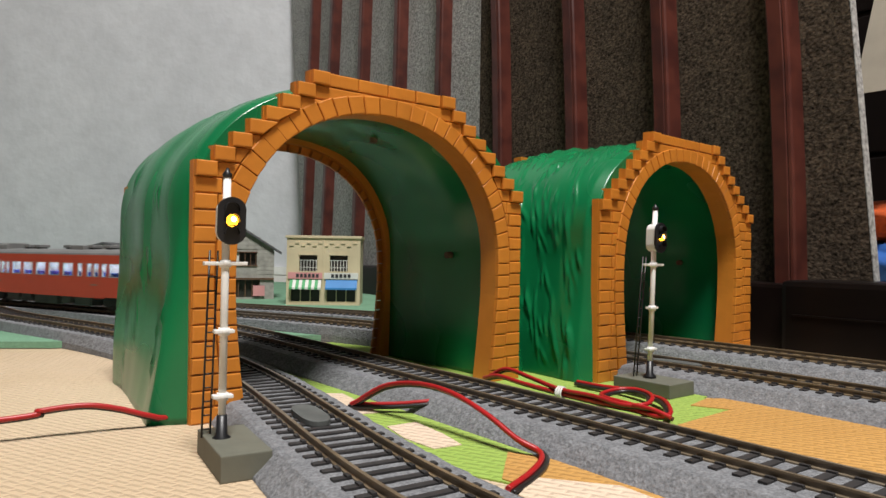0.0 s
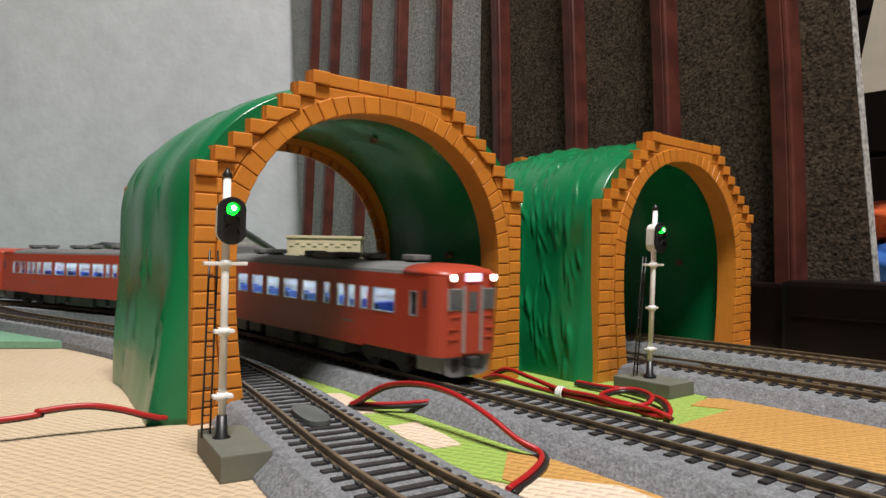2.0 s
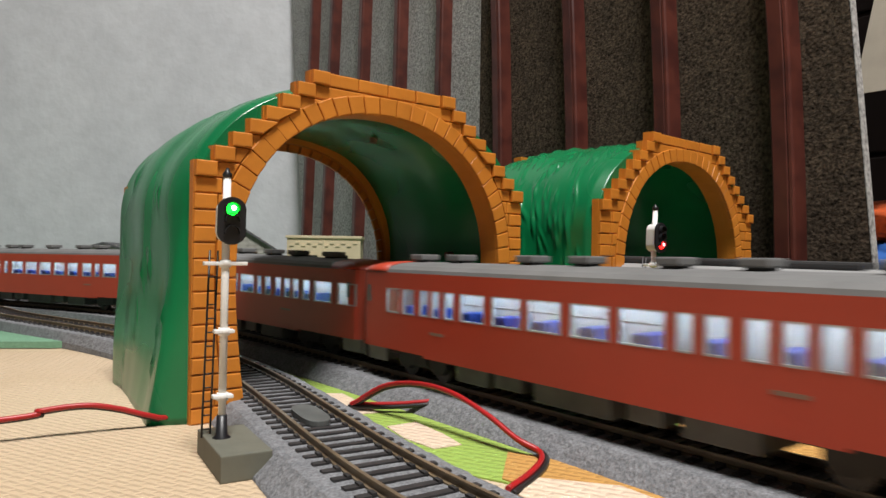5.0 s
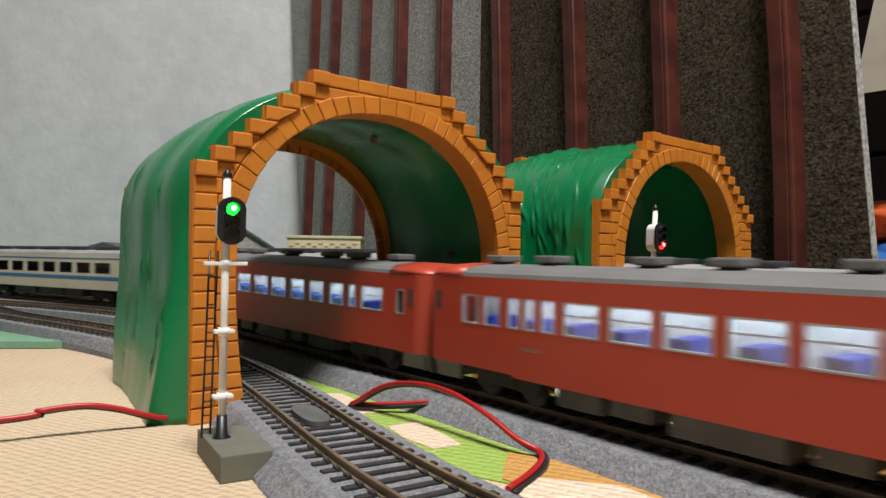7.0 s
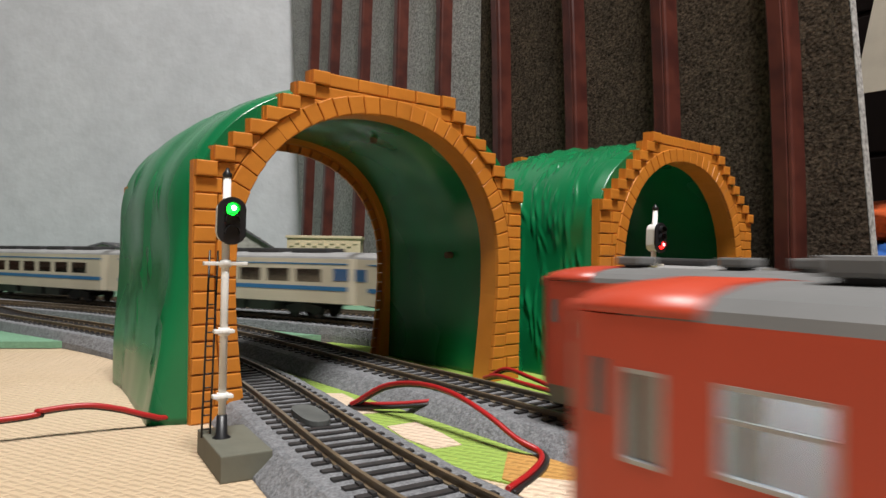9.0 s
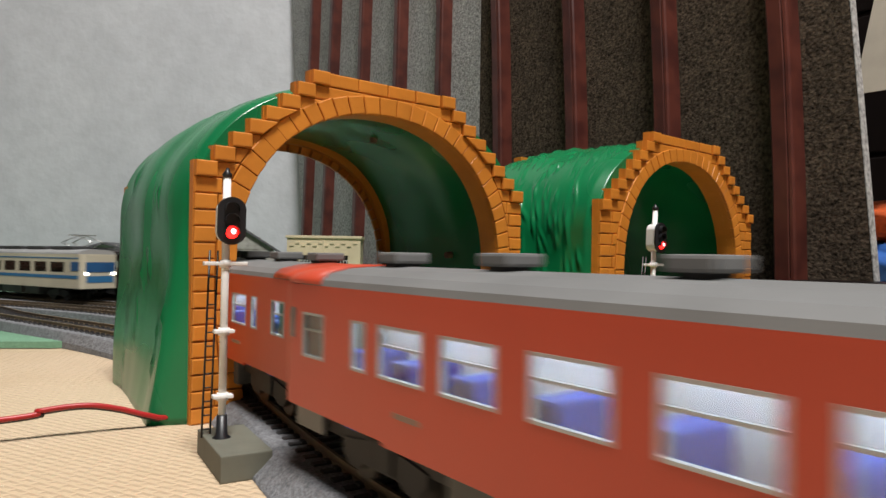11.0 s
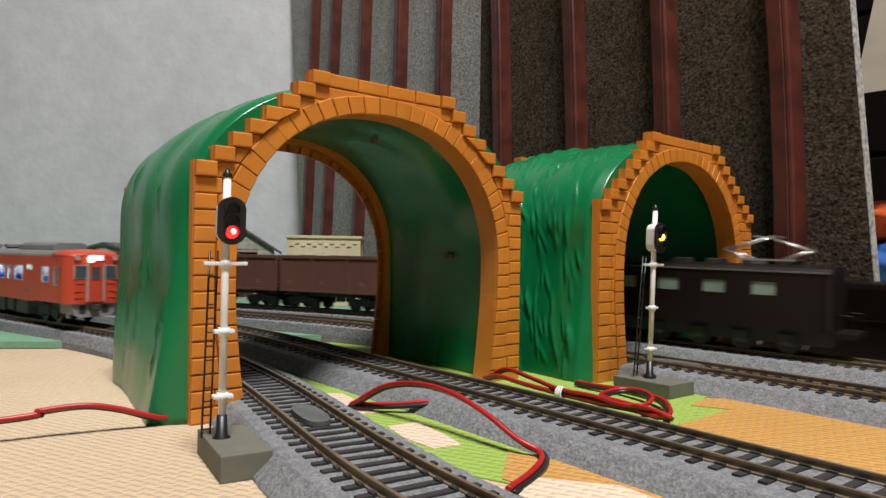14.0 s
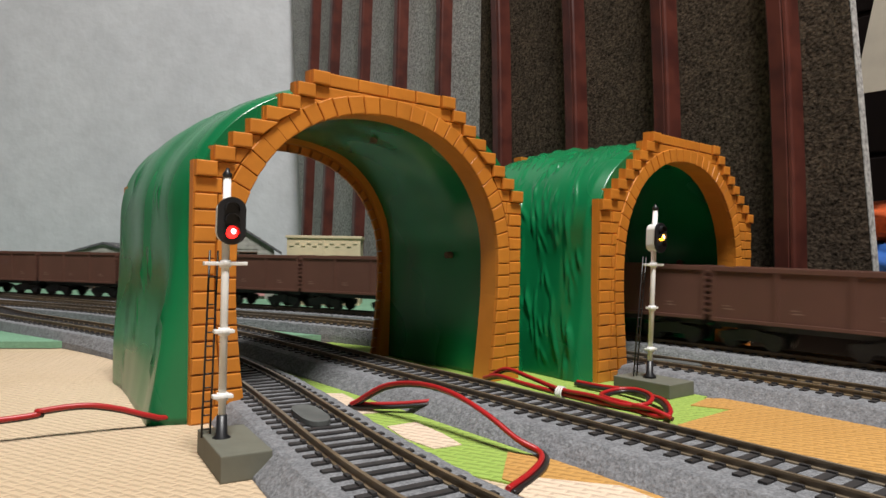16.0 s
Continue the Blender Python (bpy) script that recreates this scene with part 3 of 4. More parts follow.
# dark box beside the screen and what shows past its end
bm = boxes((0, 190, 0, 60, 0, 49))
crate = part("storage_box", bm, BOX_BLACK, None, bevel=4.0)
crate.matrix_basis = SCREEN @ mpose(894, -32, 0)
tagged(crate, "black plastic storage box standing before the slats", "box")
rib = part("ridge", boxes((8, 66, -0.9, 0.5, 26, 27)), BOX_BLACK, crate, bevel=0.3)
bm = bmesh.new()
prism(bm, [(0, 0), (70, 20), (62, 150), (-8, 130)], 0, 1.0, "y")
note = part("printed_paper", bm, PAPER, None)
note.matrix_basis = mpose(338, 560, 200, 0, 14, -40)
tagged(note, "sheet of beige paper with small dark print", "paper")
for i in range(7):
    for j in range(4 + (i * 3) % 4):
        part("print_bar", boxes((12 + j * 6.2, 16 + j * 6.2 + (i + j) % 2, -0.35, 0.05, 112 - i * 10 + j * 1.8, 114 - i * 10 + j * 1.8)), INK, note)


def cloth(name, at, size, mt, label):
    bm = bmesh.new()
    bmesh.ops.create_icosphere(bm, subdivisions=4, radius=1.0)
    for v in bm.verts:
        w = 1 + 0.22 * noise.noise(v.co * 1.7 + Vector((size[0], 0, 0))) + 0.06 * math.sin(v.co.x * 9 + v.co.z * 7)
        v.co = Vector((v.co.x * size[0] * w, v.co.y * size[1] * w, max(v.co.z, -0.85) * size[2] * w))
    ob = part(name, bm, mt, None, smooth=True)
    ob.matrix_basis = at
    tagged(ob, label, "cloth")


bm = boxes((-160, 190, -20, 120, 0, 40))
shelf = part("dark_bench", bm, BOX_BLACK, None, bevel=5.0)
shelf.matrix_basis = mpose(420, 600, 0, 0, 0, -20)
tagged(shelf, "low black bench under folded cloths", "bench")
cloth("folded_cloth", mpose(408, 600, 59), (60, 45, 22), CLOTH_BLUE, "blue folded cloth lying on a low bench")
cloth("knitted_cloth", mpose(402, 605, 97), (52, 42, 20), CLOTH_ORANGE, "orange knitted cloth lying on a folded blue cloth")
# Dark board with strips, added to stand in for the shaded gap here.
bm = boxes((-10, 10, -500, 500, 0, 900))
dark = part("cabinet_side", bm, BOX_BLACK, None, bevel=2.0)
dark.matrix_basis = mpose(640, 640, 0, 0, 0, 35)
tagged(dark, "dark board added for the shaded gap behind the screen", "cabinet")
for k in range(5):
    part("drawer_front", boxes((-13, -10.2, -490, 490, 20 + k * 172, 186 + k * 172)), BOX_BLACK, dark, bevel=2.0)


# ---- model houses ----
def build_shop():
    shop = thing("model_shop", "cream two-storey model shop with awnings on the green board", "model house", "", mpose(-134, 762, 4.6, 0, 0, 3))
    w, h = 41, 75
    wins = [(-27, -7, 38, 56), (7, 27, 38, 56)]
    doors = [(-37, -3, 2, 20), (3, 37, 2, 20)]
    part("wall", wall_with_holes(-w, w, 0, h, wins + doors, 0, 3), HOUSE_CREAM, shop)
    part("wall", boxes((-w, -w + 3, 3.01, 46, 0, h), (w - 3, w, 3.01, 46, 0, h), (-w, w, 46.01, 49, 0, h)), HOUSE_CREAM, shop)
    part("roof", boxes((-w - 1.5, w + 1.5, -1.5, 50, h, h + 3)), HOUSE_CREAM, shop, bevel=0.5)
    # Dark sheet whose colour stands in for the shaded inside of the shop.
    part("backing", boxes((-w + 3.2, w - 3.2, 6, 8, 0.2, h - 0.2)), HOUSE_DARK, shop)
    for i in range(12):
        part("frieze_block", boxes((-w + 3 + i * 6.4, -w + 7.6 + i * 6.4, -0.9, 0.02, h - 9 + (i % 2) * 3, h - 7 + (i % 2) * 3)), HOUSE_CREAM, shop)
    part("pilaster", boxes((-1, 1, -1.0, 0.02, 0, h - 2)), HOUSE_CREAM, shop)
    for x0, x1, z0, z1 in wins:
        wd = part("window", boxes((x0 - 1, x1 + 1, -0.8, 0.1, z1, z1 + 1.2), (x0 - 1, x1 + 1, -1.2, 0.1, z0 - 1.4, z0)), HOUSE_CREAM, shop)
        for k in range(6):
            part("bar", boxes((x0 + 1.5 + k * 3.4, x0 + 2.2 + k * 3.4, 0.4, 0.9, z0, z1 - 6)), SIGN_WHITE, wd)
        part("rail", boxes((x0, x1, 0.3, 1.0, z0 + 4, z0 + 4.6), (x0, x1, 0.3, 1.0, z1 - 6, z1 - 5.4)), SIGN_WHITE, wd)
    for x0, x1, z0, z1 in doors:
        dr = part("shopfront", boxes((x0, x1, 1.4, 2.0, z0, z0 + 2)), HOUSE_CREAM, shop)
        for k in range(4):
            part("mullion", boxes((x0 + k * (x1 - x0 - 1.2) / 3, x0 + 1.2 + k * (x1 - x0 - 1.2) / 3, 1.2, 2.2, z0 + 2, z1)), HOUSE_CREAM, dr)
    for x0, x1, mt, lb in ((-37, -2, AWNING_GREEN, "green and white striped awning"), (3, 38, AWNING_BLUE, "blue awning")):
        n = 10
        for k in range(n):
            a, b = x0 + (x1 - x0) * k / n, x0 + (x1 - x0) * (k + 1) / n
            bm = prism(bmesh.new(), [(0, 29), (0, 28), (-6.5, 19.5), (-6.5, 17.8), (-7.2, 17.8), (-7.2, 20)], a, b, "x")
            part("awning_strip", bm, SIGN_WHITE if (k % 2 and mt is AWNING_GREEN) else mt, shop, lb if k == 0 else "")
    sign = part("signboard", boxes((-39, -1, -1.4, -0.1, 29.5, 36.5)), PINK, shop, "pink shop signboard with dark lettering")
    for k in range(6):
        part("print_bar", boxes((-30 + k * 4.4, -27 + k * 4.4, -1.7, -1.3, 31, 35)), INK, sign)
    sign = part("signboard", boxes((1, 39, -1.4, -0.1, 29.5, 36.5)), SIGN_WHITE, shop, "white shop signboard with dark lettering")
    for k in range(5):
        part("print_bar", boxes((9 + k * 4.6, 12.2 + k * 4.6, -1.7, -1.3, 31, 35)), INK, sign)
    return shop


def wall_with_holes(x0, x1, z0, z1, holes, y0, y1):
    """A wall in the xz plane with square openings that go right through."""
    xs = sorted({x0, x1, *[h[0] for h in holes], *[h[1] for h in holes]})
    zs = sorted({z0, z1, *[h[2] for h in holes], *[h[3] for h in holes]})
    bm = bmesh.new()
    made = {}

    def vert(i, j, y):
        if (i, j, y) not in made:
            made[i, j, y] = bm.verts.new((xs[i], y, zs[j]))
        return made[i, j, y]

    def solid(i, j):
        if not (0 <= i < len(xs) - 1 and 0 <= j < len(zs) - 1):
            return False
        cx, cz = (xs[i] + xs[i + 1]) / 2, (zs[j] + zs[j + 1]) / 2
        return not any(a < cx < b and c < cz < d for a, b, c, d in holes)
    for i in range(len(xs) - 1):
        for j in range(len(zs) - 1):
            if not solid(i, j):
                continue
            bm.faces.new((vert(i, j, y0), vert(i + 1, j, y0), vert(i + 1, j + 1, y0), vert(i, j + 1, y0)))
            bm.faces.new((vert(i, j, y1), vert(i, j + 1, y1), vert(i + 1, j + 1, y1), vert(i + 1, j, y1)))
            for di, dj, e in ((-1, 0, ((i, j), (i, j + 1))), (1, 0, ((i + 1, j), (i + 1, j + 1))), (0, -1, ((i, j), (i + 1, j))), (0, 1, ((i, j + 1), (i + 1, j + 1)))):
                if not solid(i + di, j + dj):
                    (a, b), (c, d) = e
                    bm.faces.new((vert(a, b, y0), vert(c, d, y0), vert(c, d, y1), vert(a, b, y1)))
    return bm


build_shop()


def build_house(at, half, eave, ridge, deep):
    house = thing("model_house", "grey weathered wooden model house with a tiled gable roof", "model house", "", at)
    wins = [(6, 34, eave - 20, eave - 4), (-34, -6, eave - 20, eave - 4)]
    doors = [(-30, 38, 2, 24)]
    part("wall", wall_with_holes(-half, half, 0, eave, wins + doors, 0, 3), HOUSE_GREY, house)
    bm = prism(bmesh.new(), [(-half, eave), (half, eave), (0, ridge)], 0, 3)
    part("gable", bm, HOUSE_GREY, house)
    part("wall", boxes((-half, -half + 3, 3.01, deep, 0, eave), (half - 3, half, 3.01, deep, 0, eave)), HOUSE_GREY, house)
    # The shade inside the house is a dark sheet behind the openings.
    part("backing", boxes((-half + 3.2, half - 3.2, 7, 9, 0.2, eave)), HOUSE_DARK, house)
    for sgn in (-1, 1):
        dx, dz = half + 9, (ridge - eave) * (half + 9) / half
        bm = prism(bmesh.new(), [(0, ridge + 3), (sgn * dx, ridge - dz + 3), (sgn * dx, ridge - dz), (0, ridge)], -5, deep + 5)
        part("roof", bm, HOUSE_ROOF, house, "dark grey roof slope")
    for k in range(int((ridge - 26) / 5.2)):
        z = 26 + k * 5.2
        w = half if z < eave else half * (ridge - z) / (ridge - eave)
        if z < eave - 1:
            for a, b in ((-w, -34.5), (-5.5, 5.5), (34.5, w)):
                if b > a:
                    part("board", boxes((a, b, -0.7, 0.02, z, z + 4.7)), HOUSE_GREY, house)
        else:
            part("board", boxes((-w, w, -0.7, 0.02, z, z + 4.7)), HOUSE_GREY, house)
    for x0, x1, z0, z1 in wins:
        wd = part("window", boxes((x0 - 1, x1 + 1, -1.2, 0.1, z0 - 1.2, z0), (x0 - 1, x1 + 1, -1.2, 0.1, z1, z1 + 1.2)), TIMBER, house)
        for k in range(5):
            part("bar", boxes((x0 + k * 6.6, x0 + 1.0 + k * 6.6, 0.2, 1.0, z0, z1)), TIMBER, wd)
        part("pane", boxes((x0 + 1, x0 + 6.5, 1.4, 1.8, z0 + 0.1, z1 - 0.1)), SIGN_WHITE, wd, "pale window pane")
    for k in range(9):
        part("door_lattice", boxes((-30 + k * 8.3, -28.8 + k * 8.3, 0.8, 1.8, 2, 24)), TIMBER, house)
    part("lintel", boxes((-half, half, -2.2, 0.1, 24, 26.5)), TIMBER, house)
    part("poster", boxes((30, 44, -3.0, -2.3, 4, 17)), PINK, house, "pink paper poster")
    return house


build_house(mpose(-266, 842, 4.6, 0, 0, 14), 55, 62, 97, 70)
build_house(mpose(-500, 1000, 4.6, 0, 0, 10), 52, 52, 68, 70)


# ---- colour-light signals ----
FACE_NEAR, FACE_FAR = math.degrees(math.atan2(-0.86, 0.5)), math.degrees(math.atan2(-0.79, 0.615))
LAMP_COLOURS = {"green": ((0.006, 1.0, 0.03), 5.0, 3.4), "yellow": ((1.0, 0.42, 0.02), 5.0, 0.1), "red": ((1.0, 0.010, 0.008), 6.0, -3.4)}


def build_signal(at, base, lean, turn, head_off):
    """Local +x is the way that the lamps face. Returns the lamps by colour."""
    sig = thing("railway_signal", "white-masted model colour-light signal on an olive base beside the track", "signal", "railway signals", at)
    part("base", boxes(base), BASE_GREY, sig, "olive-grey base block", bevel=0.4)
    mast = part("mast", tube(bmesh.new(), [(0, 0, 13), (lean[0] * 0.5, lean[1] * 0.5, 48), (lean[0], lean[1], 84)], 1.15, 12), WHITE, sig, "white round mast")
    part("socket", tube(bmesh.new(), [(0, 0, 6.5), (0, 0, 7.2), (0, 0, 8.2), (0, 0, 14)], [3.0, 3.0, 1.7, 1.5], 14), BLACK, sig, "black mast socket")
    part("finial", tube(bmesh.new(), [(lean[0], lean[1], 83.5), (lean[0], lean[1], 84.5), (lean[0], lean[1], 85.4), (lean[0], lean[1], 86.4)], [1.3, 1.5, 0.8, 0.3], 10), BLACK, sig, "black pointed cap")
    f = lambda z: (lean[0] * z / 84, lean[1] * z / 84)
    for z, w in ((58.2, 6.2), (38.3, 2.9), (19.3, 2.9)):
        x, y = f(z)
        part("bracket", boxes((x - 1.6, x + 1.4, y - w, y + w, z - 0.55, z + 0.55)), WHITE, sig, "white cross bracket", bevel=0.25)
        part("collar", tube(bmesh.new(), [(x, y, z - 1.1), (x, y, z + 1.1)], 1.7, 12), WHITE, sig)
    # ladder behind the mast
    lad = part("ladder_rail", tube(bmesh.new(), [(-5.5, -4.6, 6.5), (f(60)[0] - 3.0, f(60)[1] - 3.9, 62)], 0.32, 6), BLACK, sig, "thin black ladder")
    part("ladder_rail", tube(bmesh.new(), [(-5.5, -2.2, 6.5), (f(60)[0] - 3.0, f(60)[1] - 1.6, 62)], 0.32, 6), BLACK, sig)
    for k in range(13):
        u = (k + 0.6) / 13.5
        x, y, z = -5.5 + (f(60)[0] + 2.5) * u, f(60)[1] * u, 6.5 + 55.5 * u
        part("rung", tube(bmesh.new(), [(x, y - 4.5 + 0.7 * u, z), (x, y - 2.2 + 0.6 * u, z)], 0.25, 6), BLACK, sig)
    # head
    hx, hy = f(70.7)
    out = [(4.1 * math.cos(t), 3.4 * (1 if math.sin(t) > 0 else -1) + 3.6 * math.sin(t)) for t in np.linspace(0.001, 2 * math.pi, 33)[:-1]]
    bm = prism(bmesh.new(), out, 2.4, 3.3, "x")
    head = part("lamp_head", bm, BLACK, sig, "black oval lamp plate", at=mpose(hx, hy + head_off, 70.7), bevel=0.2)
    bm = prism(bmesh.new(), [(a * 0.86, b * 0.92) for a, b in out], -2.6, 2.38, "x")
    part("housing", bm, WHITE, head, "white lamp housing", bevel=0.4)
    lamps = {}
    for name, (col, power, z) in LAMP_COLOURS.items():
        hood = bmesh.new()
        arc = [(2.2 * math.cos(t), 2.2 * math.sin(t)) for t in np.linspace(-0.2, math.pi + 0.2, 13)]
        arc += [(1.95 * math.cos(t), 1.95 * math.sin(t)) for t in np.linspace(math.pi + 0.2, -0.2, 13)]
        prism(hood, arc, 3.2, 4.9, "x")
        part("hood", hood, BLACK, head, at=mpose(0, 0, z))
        bm = bmesh.new()
        bmesh.ops.create_uvsphere(bm, u_segments=16, v_segments=10, radius=1.85)
        lamps[name] = part("lamp", bm, glow("signal_" + name, col, power), head, name + " signal lamp", smooth=True)
        core = bmesh.new()
        bmesh.ops.create_uvsphere(core, u_segments=12, v_segments=8, radius=0.95)
        part("lamp_core", core, glow("core_" + name, [0.55 + 0.45 * c for c in col], 4.0), lamps[name], "bright lamp core", smooth=True, at=mpose(1.15, 0.15, 0.25))
    sig_turn = mpose(0, 0, 0, 0, 0, turn)
    sig.matrix_basis = at @ sig_turn
    return lamps


SIGNALS = [build_signal(mpose(-64, 199, 0), (-13, 19.5, -4.4, 9.6, 0, 7.4), (-0.6, 0.5), FACE_NEAR, 0.9),
           build_signal(mpose(96, 313, 0.5), (-13.5, 16.5, -9, 10, 0, 6.2), (0.0, 3.0), FACE_FAR, 0.6)]


# ---- wires ----
def wire(points, label, r=0.88, gap=2.4):
    run = spline(points, 14)
    ob = thing("wire_pair", label, "wire")
    for k, (mt, lb) in enumerate(((WIRE_RED, "red insulated wire"), (WIRE_BLACK, "black insulated wire"))):
        pts = []
        for i, p in enumerate(run):
            d = (run[min(i + 1, len(run) - 1)] - run[max(i - 1, 0)])
            s = Vector((-d.y, d.x, 0))
            s = s.normalized() if s.length > 1e-6 else Vector((1, 0, 0))
            pts.append(p + s * gap * (0.3 - 0.6 * k) * (-1) - Vector((0, 0, 0.9 * k - 0.4)))
        part("strand", tube(bmesh.new(), pts, r, 8), mt, ob, lb)
    return ob


wire([(-320, 105, 3), (-220, 165, 5.5), (-139.5, 215.6, 7.2), (-129.5, 221.4, 9.0), (-118.6, 227, 9.6), (-110, 232.5, 7.4), (-102, 237.5, 4.0), (-97, 243, 2.2), (-86, 262, 1.8)],
     "red and black wire pair lying on the beige mat")
wire([(0, 264, 5.2), (-4, 262.5, 4.8), (-15, 263, 3.6), (-27, 264.6, 2.8), (-34.5, 266, 2.6), (-32.5, 265, 4.0), (-21, 258, 11.5), (-8, 245, 15.0), (4, 232, 14.5), (15, 219, 10.5), (24, 210, 5.0), (30.5, 206, 2.4), (30, 197, 2.2), (25, 185, 2.0), (18, 173, 1.8)],
     "red and black wire pair arching over the mat between tracks")
wire([(21, 325, 3.2), (27, 314, 6.2), (36, 302, 5.4), (51.4, 288.3, 3.6), (63.6, 273.5, 3.2), (74.6, 262.5, 3.0), (80, 251, 3.2), (85.5, 255, 3.6), (89.4, 275, 4.0), (86, 290, 3.4), (80.4, 302, 3.0), (72, 311, 2.6), (64, 322, 2.4)],
     "red and black wire pair looped beside the tunnel")
wire([(24, 326, 4.2), (31, 318, 8.8), (40, 304, 7.6), (51, 287, 5.6), (62, 275, 5.4), (70, 261.5, 5.0), (78, 260, 5.6), (83, 270, 6.6), (81, 281, 6.8), (74, 284, 6.2), (66, 277, 5.2), (72, 262, 5.4), (79, 252.5, 5.2), (84, 247, 3.6)],
     "second red and black wire pair coiled on the lime mat")
knot = bmesh.new()
for k in range(3):
    pts = [(51 + 0.8 * k - 1.2 + 2.4 * math.cos(t) * 0.7, 288 + 2.4 * math.cos(t) - 0.8 * k, 4.3 + 2.4 * math.sin(t)) for t in np.linspace(0, 6.28, 14)]
    tube(knot, pts, 0.5, 6)
tagged(part("wire_tie", knot, WHITE, None), "white twisted tie round the wires", "tie")


# ---- trains ----
HALF, LONG = 18.0, 131.0
EAVE = 44.0
ROOF = [(-18.0, 44.0), (-17.6, 45.4), (-15.5, 46.9), (-10.0, 48.1), (0.0, 48.7), (10.0, 48.1), (15.5, 46.9), (17.6, 45.4), (18.0, 44.0)]
LOW, HIGH = 26.8, 37.4


def row_of(spans):
    """Side openings from spans counted from the front end: left, right, lower, upper."""
    return [(a, b, LOW, HIGH) for a, b in spans]


WINDOWS = row_of([(14, 19), (29, 45.5), (48.5, 54.8), (58.5, 65), (67.2, 73.8), (80, 85.8), (92, 106), (110.5, 125.5), (130, 144), (148.5, 162), (166.5, 179.5),
                  (184, 189), (191.5, 196), (198, 203), (205.5, 210.8), (214.7, 219.6), (222.2, 227.2), (230, 241), (244, 256)])
MID_WINDOWS = row_of([(4, 18.5), (23, 38.5), (42, 49), (52, 58), (60.3, 66.6), (69.3, 75.5), (79.8, 86.5), (89.5, 94.8), (98, 113.5), (117, 132), (136, 151), (154, 169),
                      (173, 187), (190.6, 197), (199.6, 205), (207, 213), (217, 225.5), (228, 238)])
TAIL_WINDOWS = [(13.2, 19.3, 25.5, HIGH), (26.5, 39, LOW, HIGH), (55, 66, 34.4, 38.4)] + row_of(
    [(72.6, 90), (95.3, 103.5), (108, 125), (130.7, 145.8), (153, 168.5), (176, 191), (196.5, 212), (217, 223), (236, 247)])
LAST_WINDOWS = row_of([(14, 19), (29, 45), (49, 55), (59, 71), (76.5, 90), (94, 108.5), (113, 129), (132.6, 149), (153, 169.5), (176, 181), (188.2, 193), (195, 202), (206, 212), (216, 230.5), (237, 242)])


def bogie(car, x, frame_mat=UNDER):
    b = part("bogie", boxes((-5, 5, -13.5, 13.5, 5.5, 12)), frame_mat, car, "dark bogie", at=mpose(x, 0, 0), bevel=0.5)
    for s in (-1, 1):
        ya, yb = sorted((s * 10.5, s * 12.5))
        out = [(-17, 9.0), (-17, 6.0), (-14, 3.4), (-9, 3.4), (-7, 5.0), (7, 5.0), (9, 3.4), (14, 3.4), (17, 6.0), (17, 9.0), (7, 10.5), (-7, 10.5)]
        part("side_frame", prism(bmesh.new(), out, ya, yb), frame_mat, b, "cast bogie side frame")
    for dx in (-11.5, 11.5):
        for y in (-8.6, 8.6):
            part("wheel", tube(bmesh.new(), [(dx, y - 1.3, 5.4), (dx, y + 1.3, 5.4)], 5.4, 18), WHEEL, b)
    return b


def rounded_end(x0, x1, z0, z1, half, r=5.0, sgn=1):
    """A block of the car's end with rounded upright corners."""
    out = [(x0, -half), (x1 - r, -half)]
    out += [(x1 - r + r * math.sin(t), -half + r - r * math.cos(t)) for t in np.linspace(0.2, math.pi / 2, 6)]
    out += [(x1 - r + r * math.cos(t), half - r + r * math.sin(t)) for t in np.linspace(0, math.pi / 2 - 0.2, 6)]
    out += [(x1 - r, half), (x0, half)]
    return prism(bmesh.new(), [(sgn * a, b) for a, b in out], z0, z1, "z")


